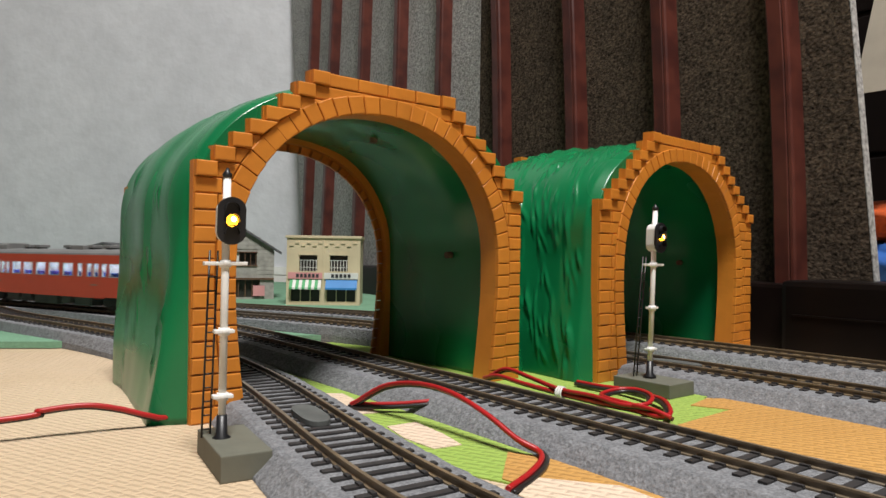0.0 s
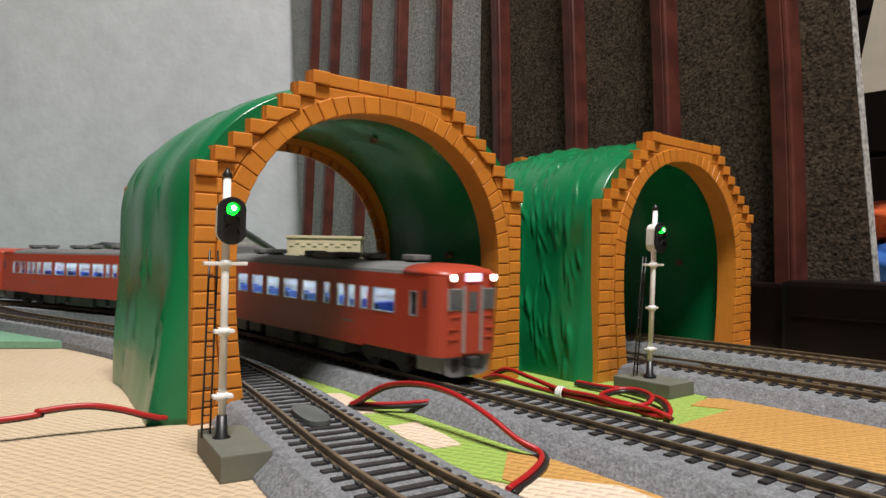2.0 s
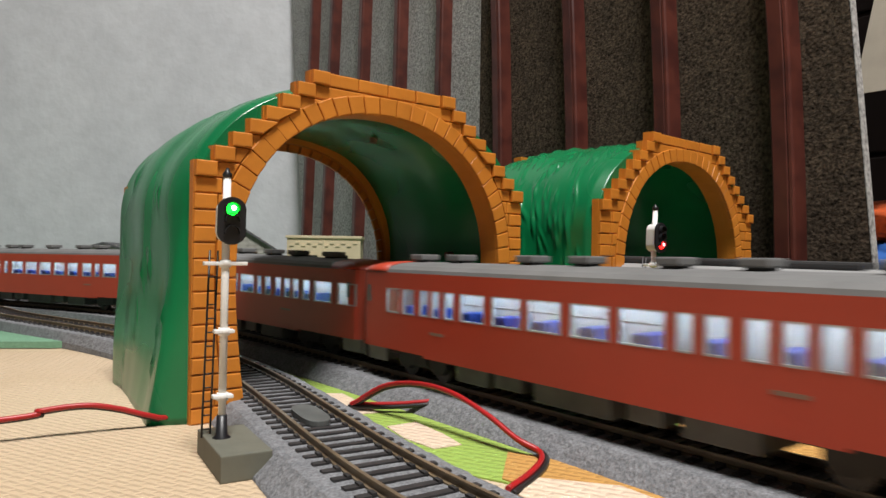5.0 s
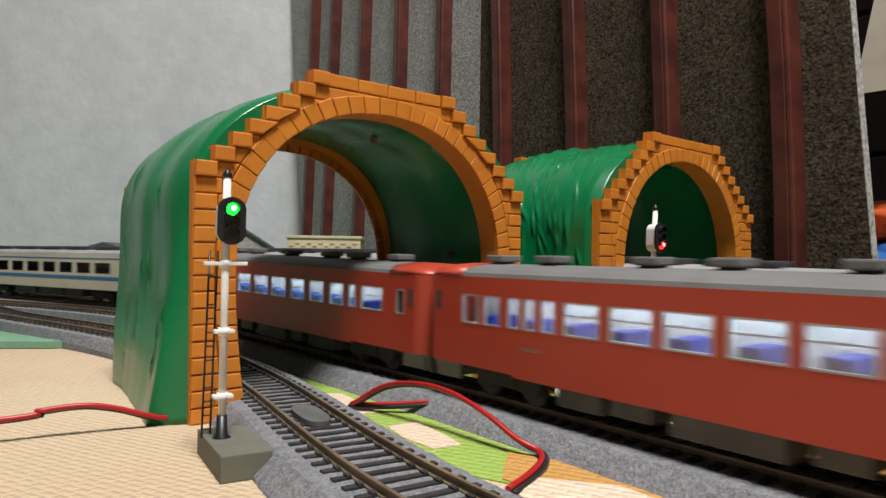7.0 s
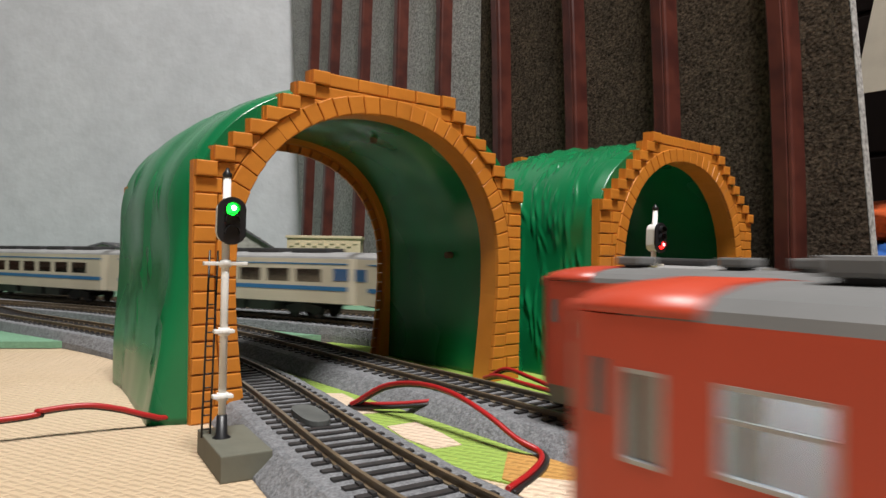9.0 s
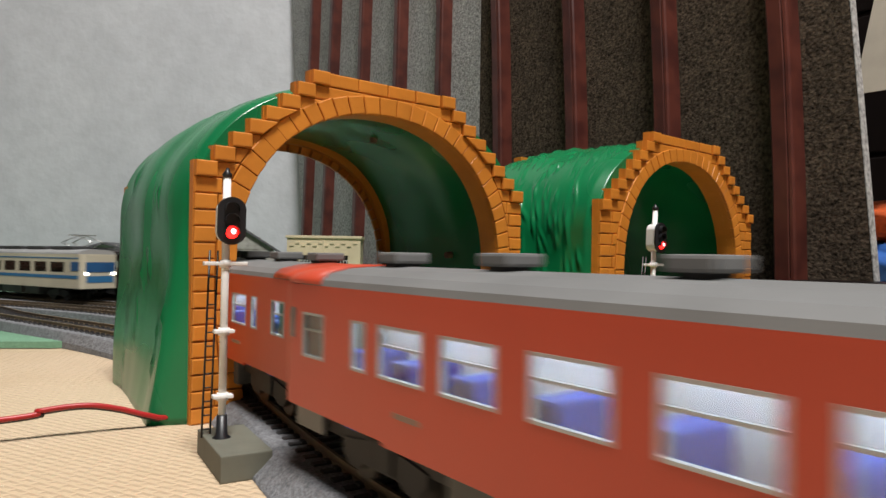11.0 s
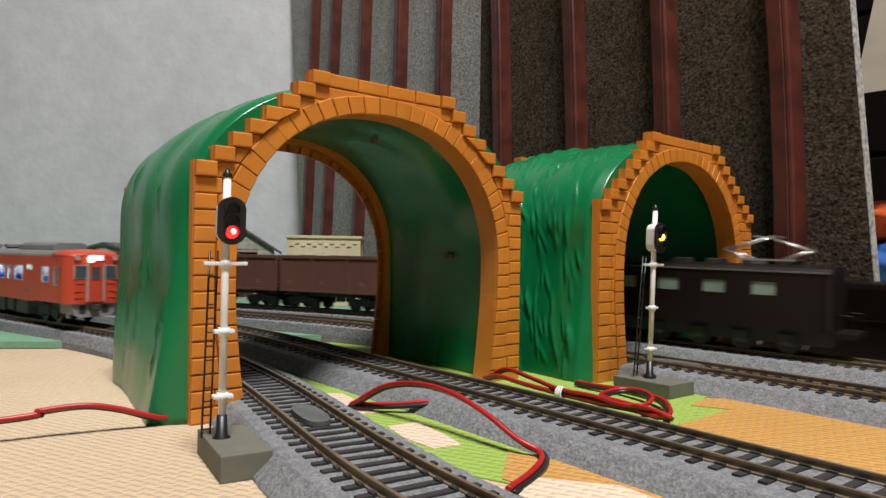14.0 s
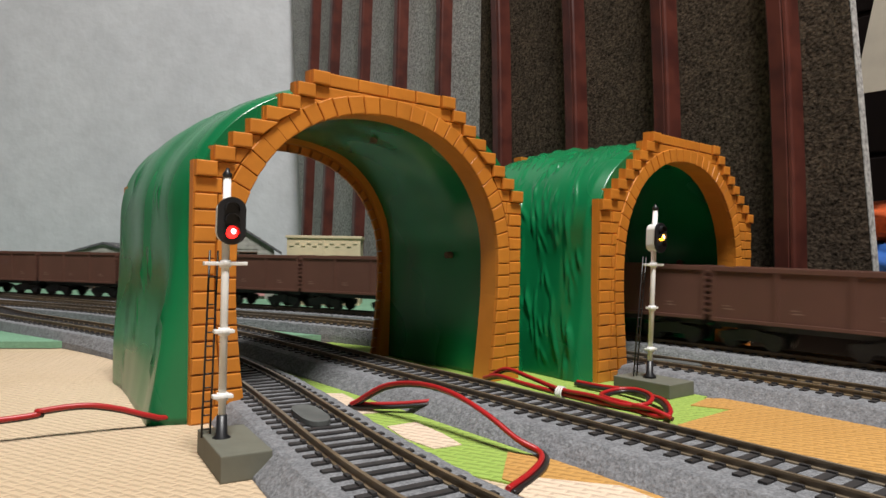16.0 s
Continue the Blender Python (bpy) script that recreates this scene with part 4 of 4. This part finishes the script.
def cab(car, sgn, paint, lights, skirt):
    """The driving end: rounded face, door, windows, lamps and plough."""
    end = part("cab_end", rounded_end(LONG - 10, LONG, skirt, EAVE, HALF, 8.0, sgn), paint, car, "rounded driving end")
    brow = bmesh.new()
    rings = []
    for u, drop, narrow in ((LONG - 24, 0.0, 1.015), (LONG - 10, 0.1, 1.012), (LONG - 4.5, 1.0, 0.955), (LONG - 1.2, 2.2, 0.80), (LONG + 0.1, 3.2, 0.62)):
        rings.append([brow.verts.new((sgn * u, y * narrow, max(EAVE - 0.2, z + 0.25 - drop * (z - 43) / 5.7))) for y, z in ROOF])
    for a, b in zip(rings, rings[1:]):
        for i in range(len(ROOF) - 1):
            brow.faces.new((a[i], a[i + 1], b[i + 1], b[i])).smooth = True
        brow.faces.new((a[-1], a[0], b[0], b[-1]))
    brow.faces.new(rings[-1])
    brow.faces.new(rings[0])
    part("forehead", brow, paint, end)

    def plate(name, y0, y1, z0, z1, out, mt, label="", thick=1.2):
        a, b = sorted((sgn * (LONG + out), sgn * (LONG + out - thick)))
        return part(name, boxes((a, b, y0, y1, z0, z1)), mt, end, label, bevel=0.15)
    for y0, y1 in ((-13.2, -5.4), (5.4, 13.2)):
        f = plate("window_frame", y0, y1, 30.0, 39.0, 0.25, SEAL)
        a, b = sorted((sgn * (LONG + 0.45), sgn * (LONG - 0.4)))
        part("pane", boxes((a, b, y0 + 0.5, y1 - 0.5, 30.6, 38.5)), INTERIOR_DARK, f)
        a, b = sorted((sgn * (LONG - 8.2), sgn * (LONG - 10.6)))
        ys = sorted((math.copysign(HALF + 0.15, y0), math.copysign(HALF - 0.6, y0)))
        part("side_pane", boxes((a, b, ys[0], ys[1], 30.9, 38.2)), INTERIOR_DARK, f)
    door = plate("door", -4.3, 4.3, skirt + 0.8, 40.4, 0.5, paint)
    a, b = sorted((sgn * (LONG + 0.7), sgn * LONG))
    part("pane", boxes((a, b, -2.6, 2.6, 29.4, 37.6)), INTERIOR_DARK, door)
    for y in (-5.0, 5.0):
        plate("handrail", y - 0.55, y + 0.55, skirt + 1.3, 40.0, 0.9, SEAL)
    for k, (y0, y1, z0) in enumerate(((-12.8, -7.5, 22), (7.5, 12.8, 22), (-12.8, -7.5, 18), (7.5, 12.8, 18), (-12, -7, 27), (7, 12, 27))):
        plate("step", y0, y1, z0, z0 + 0.8, 0.35, paint)
    for y in (-11.6, 11.6):
        on = lights == "both"
        bm = tube(bmesh.new(), [(sgn * (LONG - 2), y, 43.4), (sgn * (LONG + 1.1), y, 43.4)], 1.5, 16)
        part("headlight", bm, HEADLIGHT if on else OFF_LENS, end, "lit headlight" if on else "unlit headlight")
        bm = tube(bmesh.new(), [(sgn * (LONG - 2), y, 43.4), (sgn * (LONG + 0.8), y, 43.4)], 1.9, 16)
        part("headlight_rim", bm, paint, end)
    plate("destination_sign", -4.2, 4.2, 41.8, 45.2, 0.9, SIGN_LIGHT if lights else OFF_LENS, "lit destination sign" if lights else "", 3.0)
    plough = bmesh.new()
    x = LONG - 2
    prism(plough, [(-14, skirt - 0.1), (14, skirt - 0.1), (12, skirt - 7.5), (8, skirt - 8.8), (-8, skirt - 8.8), (-12, skirt - 7.5)], sgn * (x - 1.5), sgn * x, "x")
    pl = part("snowplough", plough, SKIRT_GREY, end, "grey snow plough")
    a, b = sorted((sgn * (x - 1.6), sgn * (x - 16)))
    part("plough_side", boxes((a, b, -14, -12.8, skirt - 6.7, skirt - 0.1), (a, b, 12.8, 14, skirt - 6.7, skirt - 0.1)), SKIRT_GREY, pl)
    a, b = sorted((sgn * (x + 0.3), sgn * (x - 0.3)))
    part("recess", boxes((a, b, -9, -5, skirt - 6.2, skirt - 1.2), (a, b, 5, 9, skirt - 6.2, skirt - 1.2)), UNDER, pl)
    a, b = sorted((sgn * (x - 3), sgn * (x + 5)))
    part("coupler", boxes((a, b, -2.6, 2.6, skirt - 4.7, skirt - 0.4)), UNDER, end, "dark coupler", bevel=0.5)


INTERIOR_DARK = material("dark_cab_glazing", (0.06, 0.075, 0.09), 0.10, vary=0.2, spec=0.8)


def railcar(label, paint, front_lights="", rear_lights="", cooler=None, vents=(-104, -70, -36, -2, 34, 66, 96), group="red railcars", openings=None, skirt=11.2):
    car = thing("railcar", label, "train car", group)
    holes = [(LONG - b, LONG - a, c, d) for a, b, c, d in (openings or WINDOWS)]
    for sgn in (-1, 1):
        y0, y1 = sorted((sgn * HALF, sgn * (HALF - 1.2)))
        side = part("side", wall_with_holes(-LONG + 9.9, LONG - 9.9, skirt, EAVE, holes, y0, y1), paint, car, "painted side with windows")
        part("lower_skirt", boxes((-LONG + 52, LONG - 52, *sorted((sgn * HALF, sgn * (HALF - 1.2))), skirt - 0.9, skirt)), paint, side)
        for a, b, c, d in holes:
            ya, yb = sorted((sgn * (HALF - 0.5), sgn * (HALF - 0.8)))
            part("pane", boxes((a, b, ya, yb, c, d)), GLASS, side)
            yc, yd = sorted((sgn * (HALF + 0.15), sgn * (HALF - 0.9)))
            t = 0.55
            rim = part("window_frame", boxes((a, b, yc, yd, c, c + t), (a, b, yc, yd, d - t, d), (a, a + t, yc, yd, c + t, d - t), (b - t, b, yc, yd, c + t, d - t)), SEAL, side)
            if b - a > 10:
                part("sash_bar", boxes((a + t, b - t, *sorted((sgn * (HALF - 0.3), sgn * (HALF - 0.9))), (c + d) / 2 + 1, (c + d) / 2 + 1.5)), SEAL, rim)
        for x in (62, -75):
            part("plate", boxes((x, x + 9, *sorted((sgn * (HALF + 0.12), sgn * (HALF - 0.3))), 20, 21.1)), PALE_MARK, side)
    part("roof", prism(bmesh.new(), ROOF, -LONG + 14, LONG - 14, "x"), ROOF_GREY, car, "matt grey roof")
    part("floor", boxes((-LONG + 9, LONG - 9, -HALF + 1.3, HALF - 1.3, skirt, skirt + 1.5)), UNDER, car)
    part("inner_lining", boxes((-LONG + 9, LONG - 9, -0.6, 0.6, 13.0, 43.2), (-LONG + 9, LONG - 9, -HALF + 1.3, HALF - 1.3, 43.2, 43.9)), INNER, car)
    part("light_strip", boxes((-LONG + 25, LONG - 25, -10.5, -7.5, 42.0, 43.1), (-LONG + 25, LONG - 25, 7.5, 10.5, 42.0, 43.1)), LED, car, "bluish white interior light strip")
    # Added partitions that stop the strips' light from reaching the cab windows.
    for sgn in ((1, -1) if openings is not MID_WINDOWS else ()):
        part("bulkhead", boxes((sgn * (LONG - 22) - 0.5, sgn * (LONG - 22) + 0.5, -HALF + 1.3, HALF - 1.3, skirt + 1.6, 43.1)), UNDER_GREY, car, "grey partition added to keep light out of the cab" if sgn > 0 else "")
    for k in range(10):
        x = -100 + k * 20
        part("seat", boxes((x, x + 6, -15.5, -2, 12.7, 30), (x, x + 6, 2, 15.5, 12.7, 30)), SEAT_BLUE, car, "blue seat pair" if k == 0 else "", bevel=0.8)
    if cooler:
        bm = prism(bmesh.new(), [(-11, 47.4), (-10.5, 51.6), (-8, 53.3), (8, 53.3), (10.5, 51.6), (11, 47.4)], *cooler, "x")
        part("roof_cooler", bm, ROOF_GREY, car, "large grey roof unit", bevel=0.8)
        part("roof_cooler", boxes((20, 38, -9, 9, 47.6, 51.6)), ROOF_GREY, car, bevel=0.8)
    for x in vents:
        v = part("roof_vent", boxes((x - 4.4, x + 4.4, -4.8, 4.8, 49.4, 52.0)), ROOF_GREY, car, "grey roof ventilator", bevel=0.6)
        part("vent_foot", boxes((x - 3, x + 3, -3.4, 3.4, 48.0, 49.6)), UNDER, v)
    part("underframe", boxes((-LONG + 6, LONG - 6, -12, 12, 8.5, skirt)), UNDER, car)
    for x0, x1, z0 in ((-62, -44, 5), (-40, -26, 6), (-20, 12, 4.5), (18, 30, 6), (36, 58, 5)):
        part("equipment_box", boxes((x0, x1, -14.5, 14.5, z0 - 1.5, skirt - 0.1)), UNDER_GREY, car, bevel=0.6)
    for x in (-88, 88):
        bogie(car, x)
    cab(car, 1, paint, front_lights, skirt)
    cab(car, -1, paint, rear_lights, skirt)
    return car


CAR_DARK = material("dark_vermilion_train_paint", (0.45, 0.058, 0.030), 0.36, vary=0.05, scale=30.0, second=(0.42, 0.053, 0.027), second_scale=10.0)
LBL = "vermilion model railcar with lit windows"
FEW = (-100, -62, -20)
red_train = [railcar(LBL + " and bright headlights", CAR_DARK, "both", cooler=(-112, -72), vents=(-52, -36, 8, 40, 62, 94)),
             railcar(LBL + " between two others", CAR_DARK, openings=MID_WINDOWS, vents=(-104, -78, -36, -10, 24, 50, 84)), None,
             railcar(LBL + " at the end of the train", CAR_DARK, openings=LAST_WINDOWS, vents=(-104, -70, -50, -8, 34, 58, 92))]
red_train[2] = copy_thing(red_train[1], mpose(0, 0, 0))
orange_train = [None, railcar("orange-red model railcar with a lit headlamp at its rear end", CAR_RED, "sign", "", cooler=(30, 92), vents=FEW, group="orange railcars", openings=TAIL_WINDOWS, skirt=14.5)]
orange_train[0] = railcar("orange-red model railcar with lit windows leading the train", CAR_RED, "", "", group="orange railcars", openings=TAIL_WINDOWS, skirt=14.5)
# the rear lamp of the last car shines on one side
bm = tube(bmesh.new(), [(LONG + 0.4, -3.6, 42.6), (LONG + 1.9, -3.6, 42.6)], 1.8, 16)
part("rear_lamp", bm, HEADLIGHT, orange_train[1], "bright round lamp")


def express_car(front_cab, rear_cab):
    car = thing("express_car", "cream model express car with blue stripe and grey roof", "train car", "express cars")
    wins = [(-108, -84), (-78, -56), (-50, -28), (-22, 0), (6, 28), (34, 56), (62, 84)]
    holes = [(a, b, 27.0, 36.6) for a, b in wins]
    for sgn in (-1, 1):
        ya, yb = sorted((sgn * HALF, sgn * (HALF - 1.2)))
        side = part("side", wall_with_holes(-LONG, LONG, 12.5, EAVE, holes, ya, yb), CREAM_PAINT, car, "cream side")
        yc, yd = sorted((sgn * (HALF + 0.2), sgn * (HALF - 0.2)))
        part("stripe", boxes((-LONG, LONG - 14, yc, yd, 21.4, 24.4)), BLUE_PAINT, side, "blue stripe")
        part("stripe", boxes((-LONG, LONG - 14, yc, yd, 39.8, 40.8)), BLUE_PAINT, side)
        for a, b, c, d in holes:
            ye, yf = sorted((sgn * (HALF - 0.4), sgn * (HALF - 0.7)))
            part("pane", boxes((a, b, ye, yf, c, d)), DARK_GLASS, side)
    part("roof", prism(bmesh.new(), ROOF, -LONG, LONG, "x"), SILVER_ROOF, car, "silver-grey roof")
    part("inner_lining", boxes((-LONG + 2, LONG - 2, -0.6, 0.6, 14, 43.4)), INNER, car)
    for k in range(12):
        part("seat", boxes((-105 + k * 17, -101 + k * 17, -16, -2, 16, 31), (-105 + k * 17, -101 + k * 17, 2, 16, 16, 31)), UNDER_GREY, car)
    part("end_wall", boxes((LONG - 1.2, LONG, -HALF + 1.3, HALF - 1.3, 12.5, EAVE), (-LONG, -LONG + 1.2, -HALF + 1.3, HALF - 1.3, 12.5, EAVE)), CREAM_PAINT, car)
    for s, on in ((1, front_cab), (-1, rear_cab)):
        if on:
            e = part("cab_face", rounded_end(LONG, LONG + 5, 12.5, 43.5, HALF, 4.5, s), CREAM_PAINT, car, "cream driving end")
            a, b = sorted((s * (LONG + 5.3), s * (LONG + 4)))
            part("pane", boxes((a, b, -14, 14, 27.5, 36.8)), DARK_BLUE_PANE, e, "blue-grey windscreen")
            part("stripe", boxes((a, b, -13, 13, 18, 24)), BLUE_PAINT, e)
            a, b = sorted((s * (LONG + 1.0), s * (LONG - 12)))
            part("corner_pane", boxes((a, b, -HALF - 0.2, HALF + 0.2, 28.5, 37)), DARK_BLUE_PANE, e)
            a, b = sorted((s * (LONG + 5.4), s * (LONG + 4)))
            part("lamp", boxes((a, b, -15, -11, 25, 27.4), (a, b, 11, 15, 25, 27.4)), HEADLIGHT, e, "lit lamp")
    for x in (-90, -45, 0, 45, 90):
        part("roof_gear", boxes((x - 17, x + 17, -11, 11, 47.8, 51.5)), CHARCOAL, car, bevel=1.2)
    part("underframe", boxes((-LONG + 6, LONG - 6, -12, 12, 11, 15.6)), UNDER, car)
    for x0, x1 in ((-60, -35), (-28, 10), (18, 55)):
        part("equipment_box", boxes((x0, x1, -14.5, 14.5, 5, 15)), UNDER_GREY, car, bevel=0.6)
    for x in (-88, 88):
        bogie(car, x)
    return car


DARK_BLUE_PANE = material("blue_windscreen", (0.03, 0.10, 0.24), 0.12, vary=0.15, spec=0.8)
first = express_car(True, False)
middle = express_car(False, False)
tail_car = express_car(False, True)
express_train = [first, middle, copy_thing(middle, mpose(0, 0, 0)), tail_car, express_car(True, True)]

LOCO_HALF = 104.0


def build_loco():
    loco = thing("electric_locomotive", "black-brown model electric locomotive with raised silver pantograph", "locomotive")
    holes = [(-78 + k * 26.5, -66 + k * 26.5, 31.5, 38.5) for k in range(6)]
    for sgn in (-1, 1):
        ya, yb = sorted((sgn * 17.5, sgn * 16.3))
        side = part("side", wall_with_holes(-90, 90, 14, 44, holes, ya, yb), LOCO, loco, "black-brown side")
        for a, b, c, d in holes:
            part("pane", boxes((a, b, *sorted((sgn * 17.0, sgn * 16.6)), c, d)), LOCO_PANE, side)
        part("roof_lip", boxes((-92, 92, *sorted((sgn * 18.0, sgn * 17.0)), 44, 45)), UNDER_GREY, side)
    for s in (-1, 1):
        part("cab_end", rounded_end(89, 94, 14, 44, 17.5, 4.0, s), LOCO, loco)
        a, b = sorted((s * 94, s * LOCO_HALF))
        part("deck", boxes((a, b, -15, 15, 11, 14)), LOCO, loco)
        for y in (-13, 13):
            part("deck_rail", tube(bmesh.new(), [(s * 102, y, 14), (s * 102, y, 23), (s * 94, y, 23)], 0.4, 6), LOCO, loco)
    part("roof", prism(bmesh.new(), [(-17.5, 44), (-15, 46.5), (-8, 48), (8, 48), (15, 46.5), (17.5, 44)], -93, 93, "x"), LOCO, loco)
    part("frame", boxes((-92, 92, -13, 13, 6, 14)), UNDER, loco)
    for k in range(7):
        part("wheel", tube(bmesh.new(), [(-72 + k * 24, -10, 6.5), (-72 + k * 24, 10, 6.5)], 6.5, 20), WHEEL, loco)
        part("axle_box", boxes((-76 + k * 24, -68 + k * 24, -15, 15, 5, 11)), UNDER, loco)
    for k in range(8):
        part("roof_gear", boxes((-80 + k * 21, -70 + k * 21, -5, 5, 47.5, 50.5)), UNDER_GREY if k % 3 == 0 else UNDER, loco, bevel=0.4)
    for x in (58, -58):
        pan = part("pantograph", boxes((-15, 15, -9, -7.6, 50, 51), (-15, 15, 7.6, 9, 50, 51), (-11, -9, -9, 9, 50, 51), (9, 11, -9, 9, 50, 51)), SILVER, loco, "silver pantograph frame", at=mpose(x, 0, 0))
        for y in (-7, 7):
            part("lower_arm", tube(bmesh.new(), [(-9, y, 51), (-22, y * 0.9, 56), ], 0.55, 6), SILVER, pan)
            part("lower_arm", tube(bmesh.new(), [(9, y, 51), (22, y * 0.9, 56)], 0.55, 6), SILVER, pan)
            part("upper_arm", tube(bmesh.new(), [(-22, y * 0.9, 56), (0, y * 0.7, 63)], 0.5, 6), SILVER, pan)
            part("upper_arm", tube(bmesh.new(), [(22, y * 0.9, 56), (0, y * 0.7, 63)], 0.5, 6), SILVER, pan)
        part("contact_strip", boxes((-5, -3.6, -13, 13, 63, 64), (3.6, 5, -13, 13, 63, 64)), SILVER, pan)
        part("foot", boxes((-12, -9, -9, -7, 47, 50), (9, 12, -9, -7, 47, 50), (-12, -9, 7, 9, 47, 50), (9, 12, 7, 9, 47, 50)), UNDER, pan)
    return loco


loco = build_loco()
WAGON_PITCH, WAGON_HALF = 112.0, 53.5


def build_wagon():
    wagon = thing("gondola_wagon", "red-brown model open goods wagon with ribbed ends", "goods wagon", "goods wagons")
    h, w = WAGON_HALF, 17.0
    for sgn in (-1, 1):
        ya, yb = sorted((sgn * w, sgn * (w - 1.2)))
        side = part("side", boxes((-h, h, ya, yb, 15.5, 45.0)), WAGON, wagon, "red-brown side", bevel=0.2)
        yc, yd = sorted((sgn * (w + 0.9), sgn * (w - 0.1)))
        part("top_rim", boxes((-h - 0.6, h + 0.6, yc, yd, 43.2, 46.0)), WAGON, side, bevel=0.25)
        part("bottom_sill", boxes((-h, h, yc, yd, 15.0, 17.0)), WAGON, side, bevel=0.2)
        for x in (-h + 1, -18, 18, h - 1):
            part("stanchion", boxes((x - 0.8, x + 0.8, yc, yd, 17.0, 43.2)), WAGON, side)
        for x, n in ((-46, 2), (-10, 2), (31, 2)):
            for k in range(2):
                part("lettering_bar", boxes((x, x + n * 2.6 - k * 2, *sorted((sgn * (w + 0.12), sgn * (w - 0.2))), 22 + 1.7 * k, 22.6 + 1.7 * k)), PALE_MARK, side)
    for s in (-1, 1):
        a, b = sorted((s * h, s * (h - 1.2)))
        end = part("end", boxes((a, b, -w + 1.25, w - 1.25, 15.5, 45.0)), WAGON, wagon)
        for k in range(8):
            a, b = sorted((s * (h - 0.1), s * (h + 1.6)))
            part("rib", boxes((a, b, -w, w, 18 + 3.4 * k, 19.5 + 3.4 * k)), WAGON, end, bevel=0.3)
        a, b = sorted((s * h, s * (h + 2.6)))
        part("coupler", boxes((a, b, -2, 2, 9, 13)), UNDER, wagon)
    part("floor", boxes((-h, h, -w + 1.3, w - 1.3, 15.5, 18)), WAGON, wagon)
    part("sole_bar", boxes((-h + 3, h - 3, -11, 11, 11.5, 15.5)), UNDER, wagon)
    for x in (-33, 33):
        bogie(wagon, x)
    return wagon


wagons = [build_wagon()]
for k in range(9):
    wagons.append(copy_thing(wagons[0], mpose(0, 0, 0)))

# ---- what moves ----
RUN_RED = [(0, 455), (0.5, 368), (1.0, 281), (1.5, 209), (2.0, 135), (2.5, 54), (3.0, -24), (3.5, -101), (4.0, -179), (4.2, -211), (6.3, -547), (7.0, -659), (7.5, -750), (8.5, -902), (8.9, -972), (16.0, -2172)]
RUN_ORANGE = [(0, -1840), (8.8, -72), (9.0, -40), (9.2, -2), (11.3, 380), (11.5, 415), (11.8, 470), (12.0, 504), (12.2, 544), (12.5, 603), (12.8, 668), (13.0, 714), (14.0, 908), (14.5, 990), (14.7, 1026), (16.0, 1300)]
RUN_EXPRESS = [(0, 1378 - 9.0 * 285), (9.0, 1378), (16.0, 1378 + 7.0 * 285)]
RUN_GOODS = [(0, 53 + 14.9 * 180), (14.9, 53), (16.0, 53 - 1.1 * 180)]
LAMP_TIMES = [{"yellow": [(0.0, 0.55)], "green": [(0.55, 9.6)], "red": [(9.6, 16.1)]},
              {"yellow": [(0.0, 1.75), (13.35, 16.1)], "green": [(1.75, 3.55)], "red": [(3.55, 13.35)]}]


def motions():
    times = [k * 0.2 for k in range(81)]

    def run(table, t):
        return float(np.interp(t, [r[0] for r in table], [r[1] for r in table]))

    def ride(car, line, table, sense, behind, length, turned=False):
        """sense: -1 where the front has the smaller running length."""
        rows = []
        for t in times:
            f = run(table, t) - sense * behind
            ends = (f, f - sense * length)
            rows.append((t, car_pose(line, *(ends[::-1] if turned else ends))))
        walk(car, rows)
    for k, car in enumerate(red_train):
        ride(car, "middle", RUN_RED, -1, 268.0 * k, 262.0)
    for k, car in enumerate(orange_train):
        ride(car, "near", RUN_ORANGE, 1, 268.0 * k, 262.0, k == 1)
    for k, car in enumerate(express_train):
        ride(car, "inner", RUN_EXPRESS, 1, 268.0 * k, 262.0)
    ride(loco, "outer", RUN_GOODS, -1, -212.0, 208.0)
    for k, car in enumerate(wagons):
        ride(car, "outer", RUN_GOODS, -1, WAGON_PITCH * k, WAGON_PITCH - 5)
    for lamps, plan in zip(SIGNALS, LAMP_TIMES):
        for name, ob in lamps.items():
            z = LAMP_COLOURS[name][2]
            rows, lit = [], lambda t: any(a <= t < b for a, b in plan[name])
            marks = sorted({0.0, 16.0, *[m for span in plan[name] for m in span if 0 < m < 16]})
            for m in marks:
                if m in (0.0, 16.0):
                    rows.append((m, mpose(2.9 if lit(m) else 0.0, 0, z)))
                else:
                    rows.append((m - 0.04, mpose(2.9 if lit(m - 0.04) else 0.0, 0, z)))
                    rows.append((m + 0.03, mpose(2.9 if lit(m + 0.03) else 0.0, 0, z)))
            walk(ob, rows)


motions()
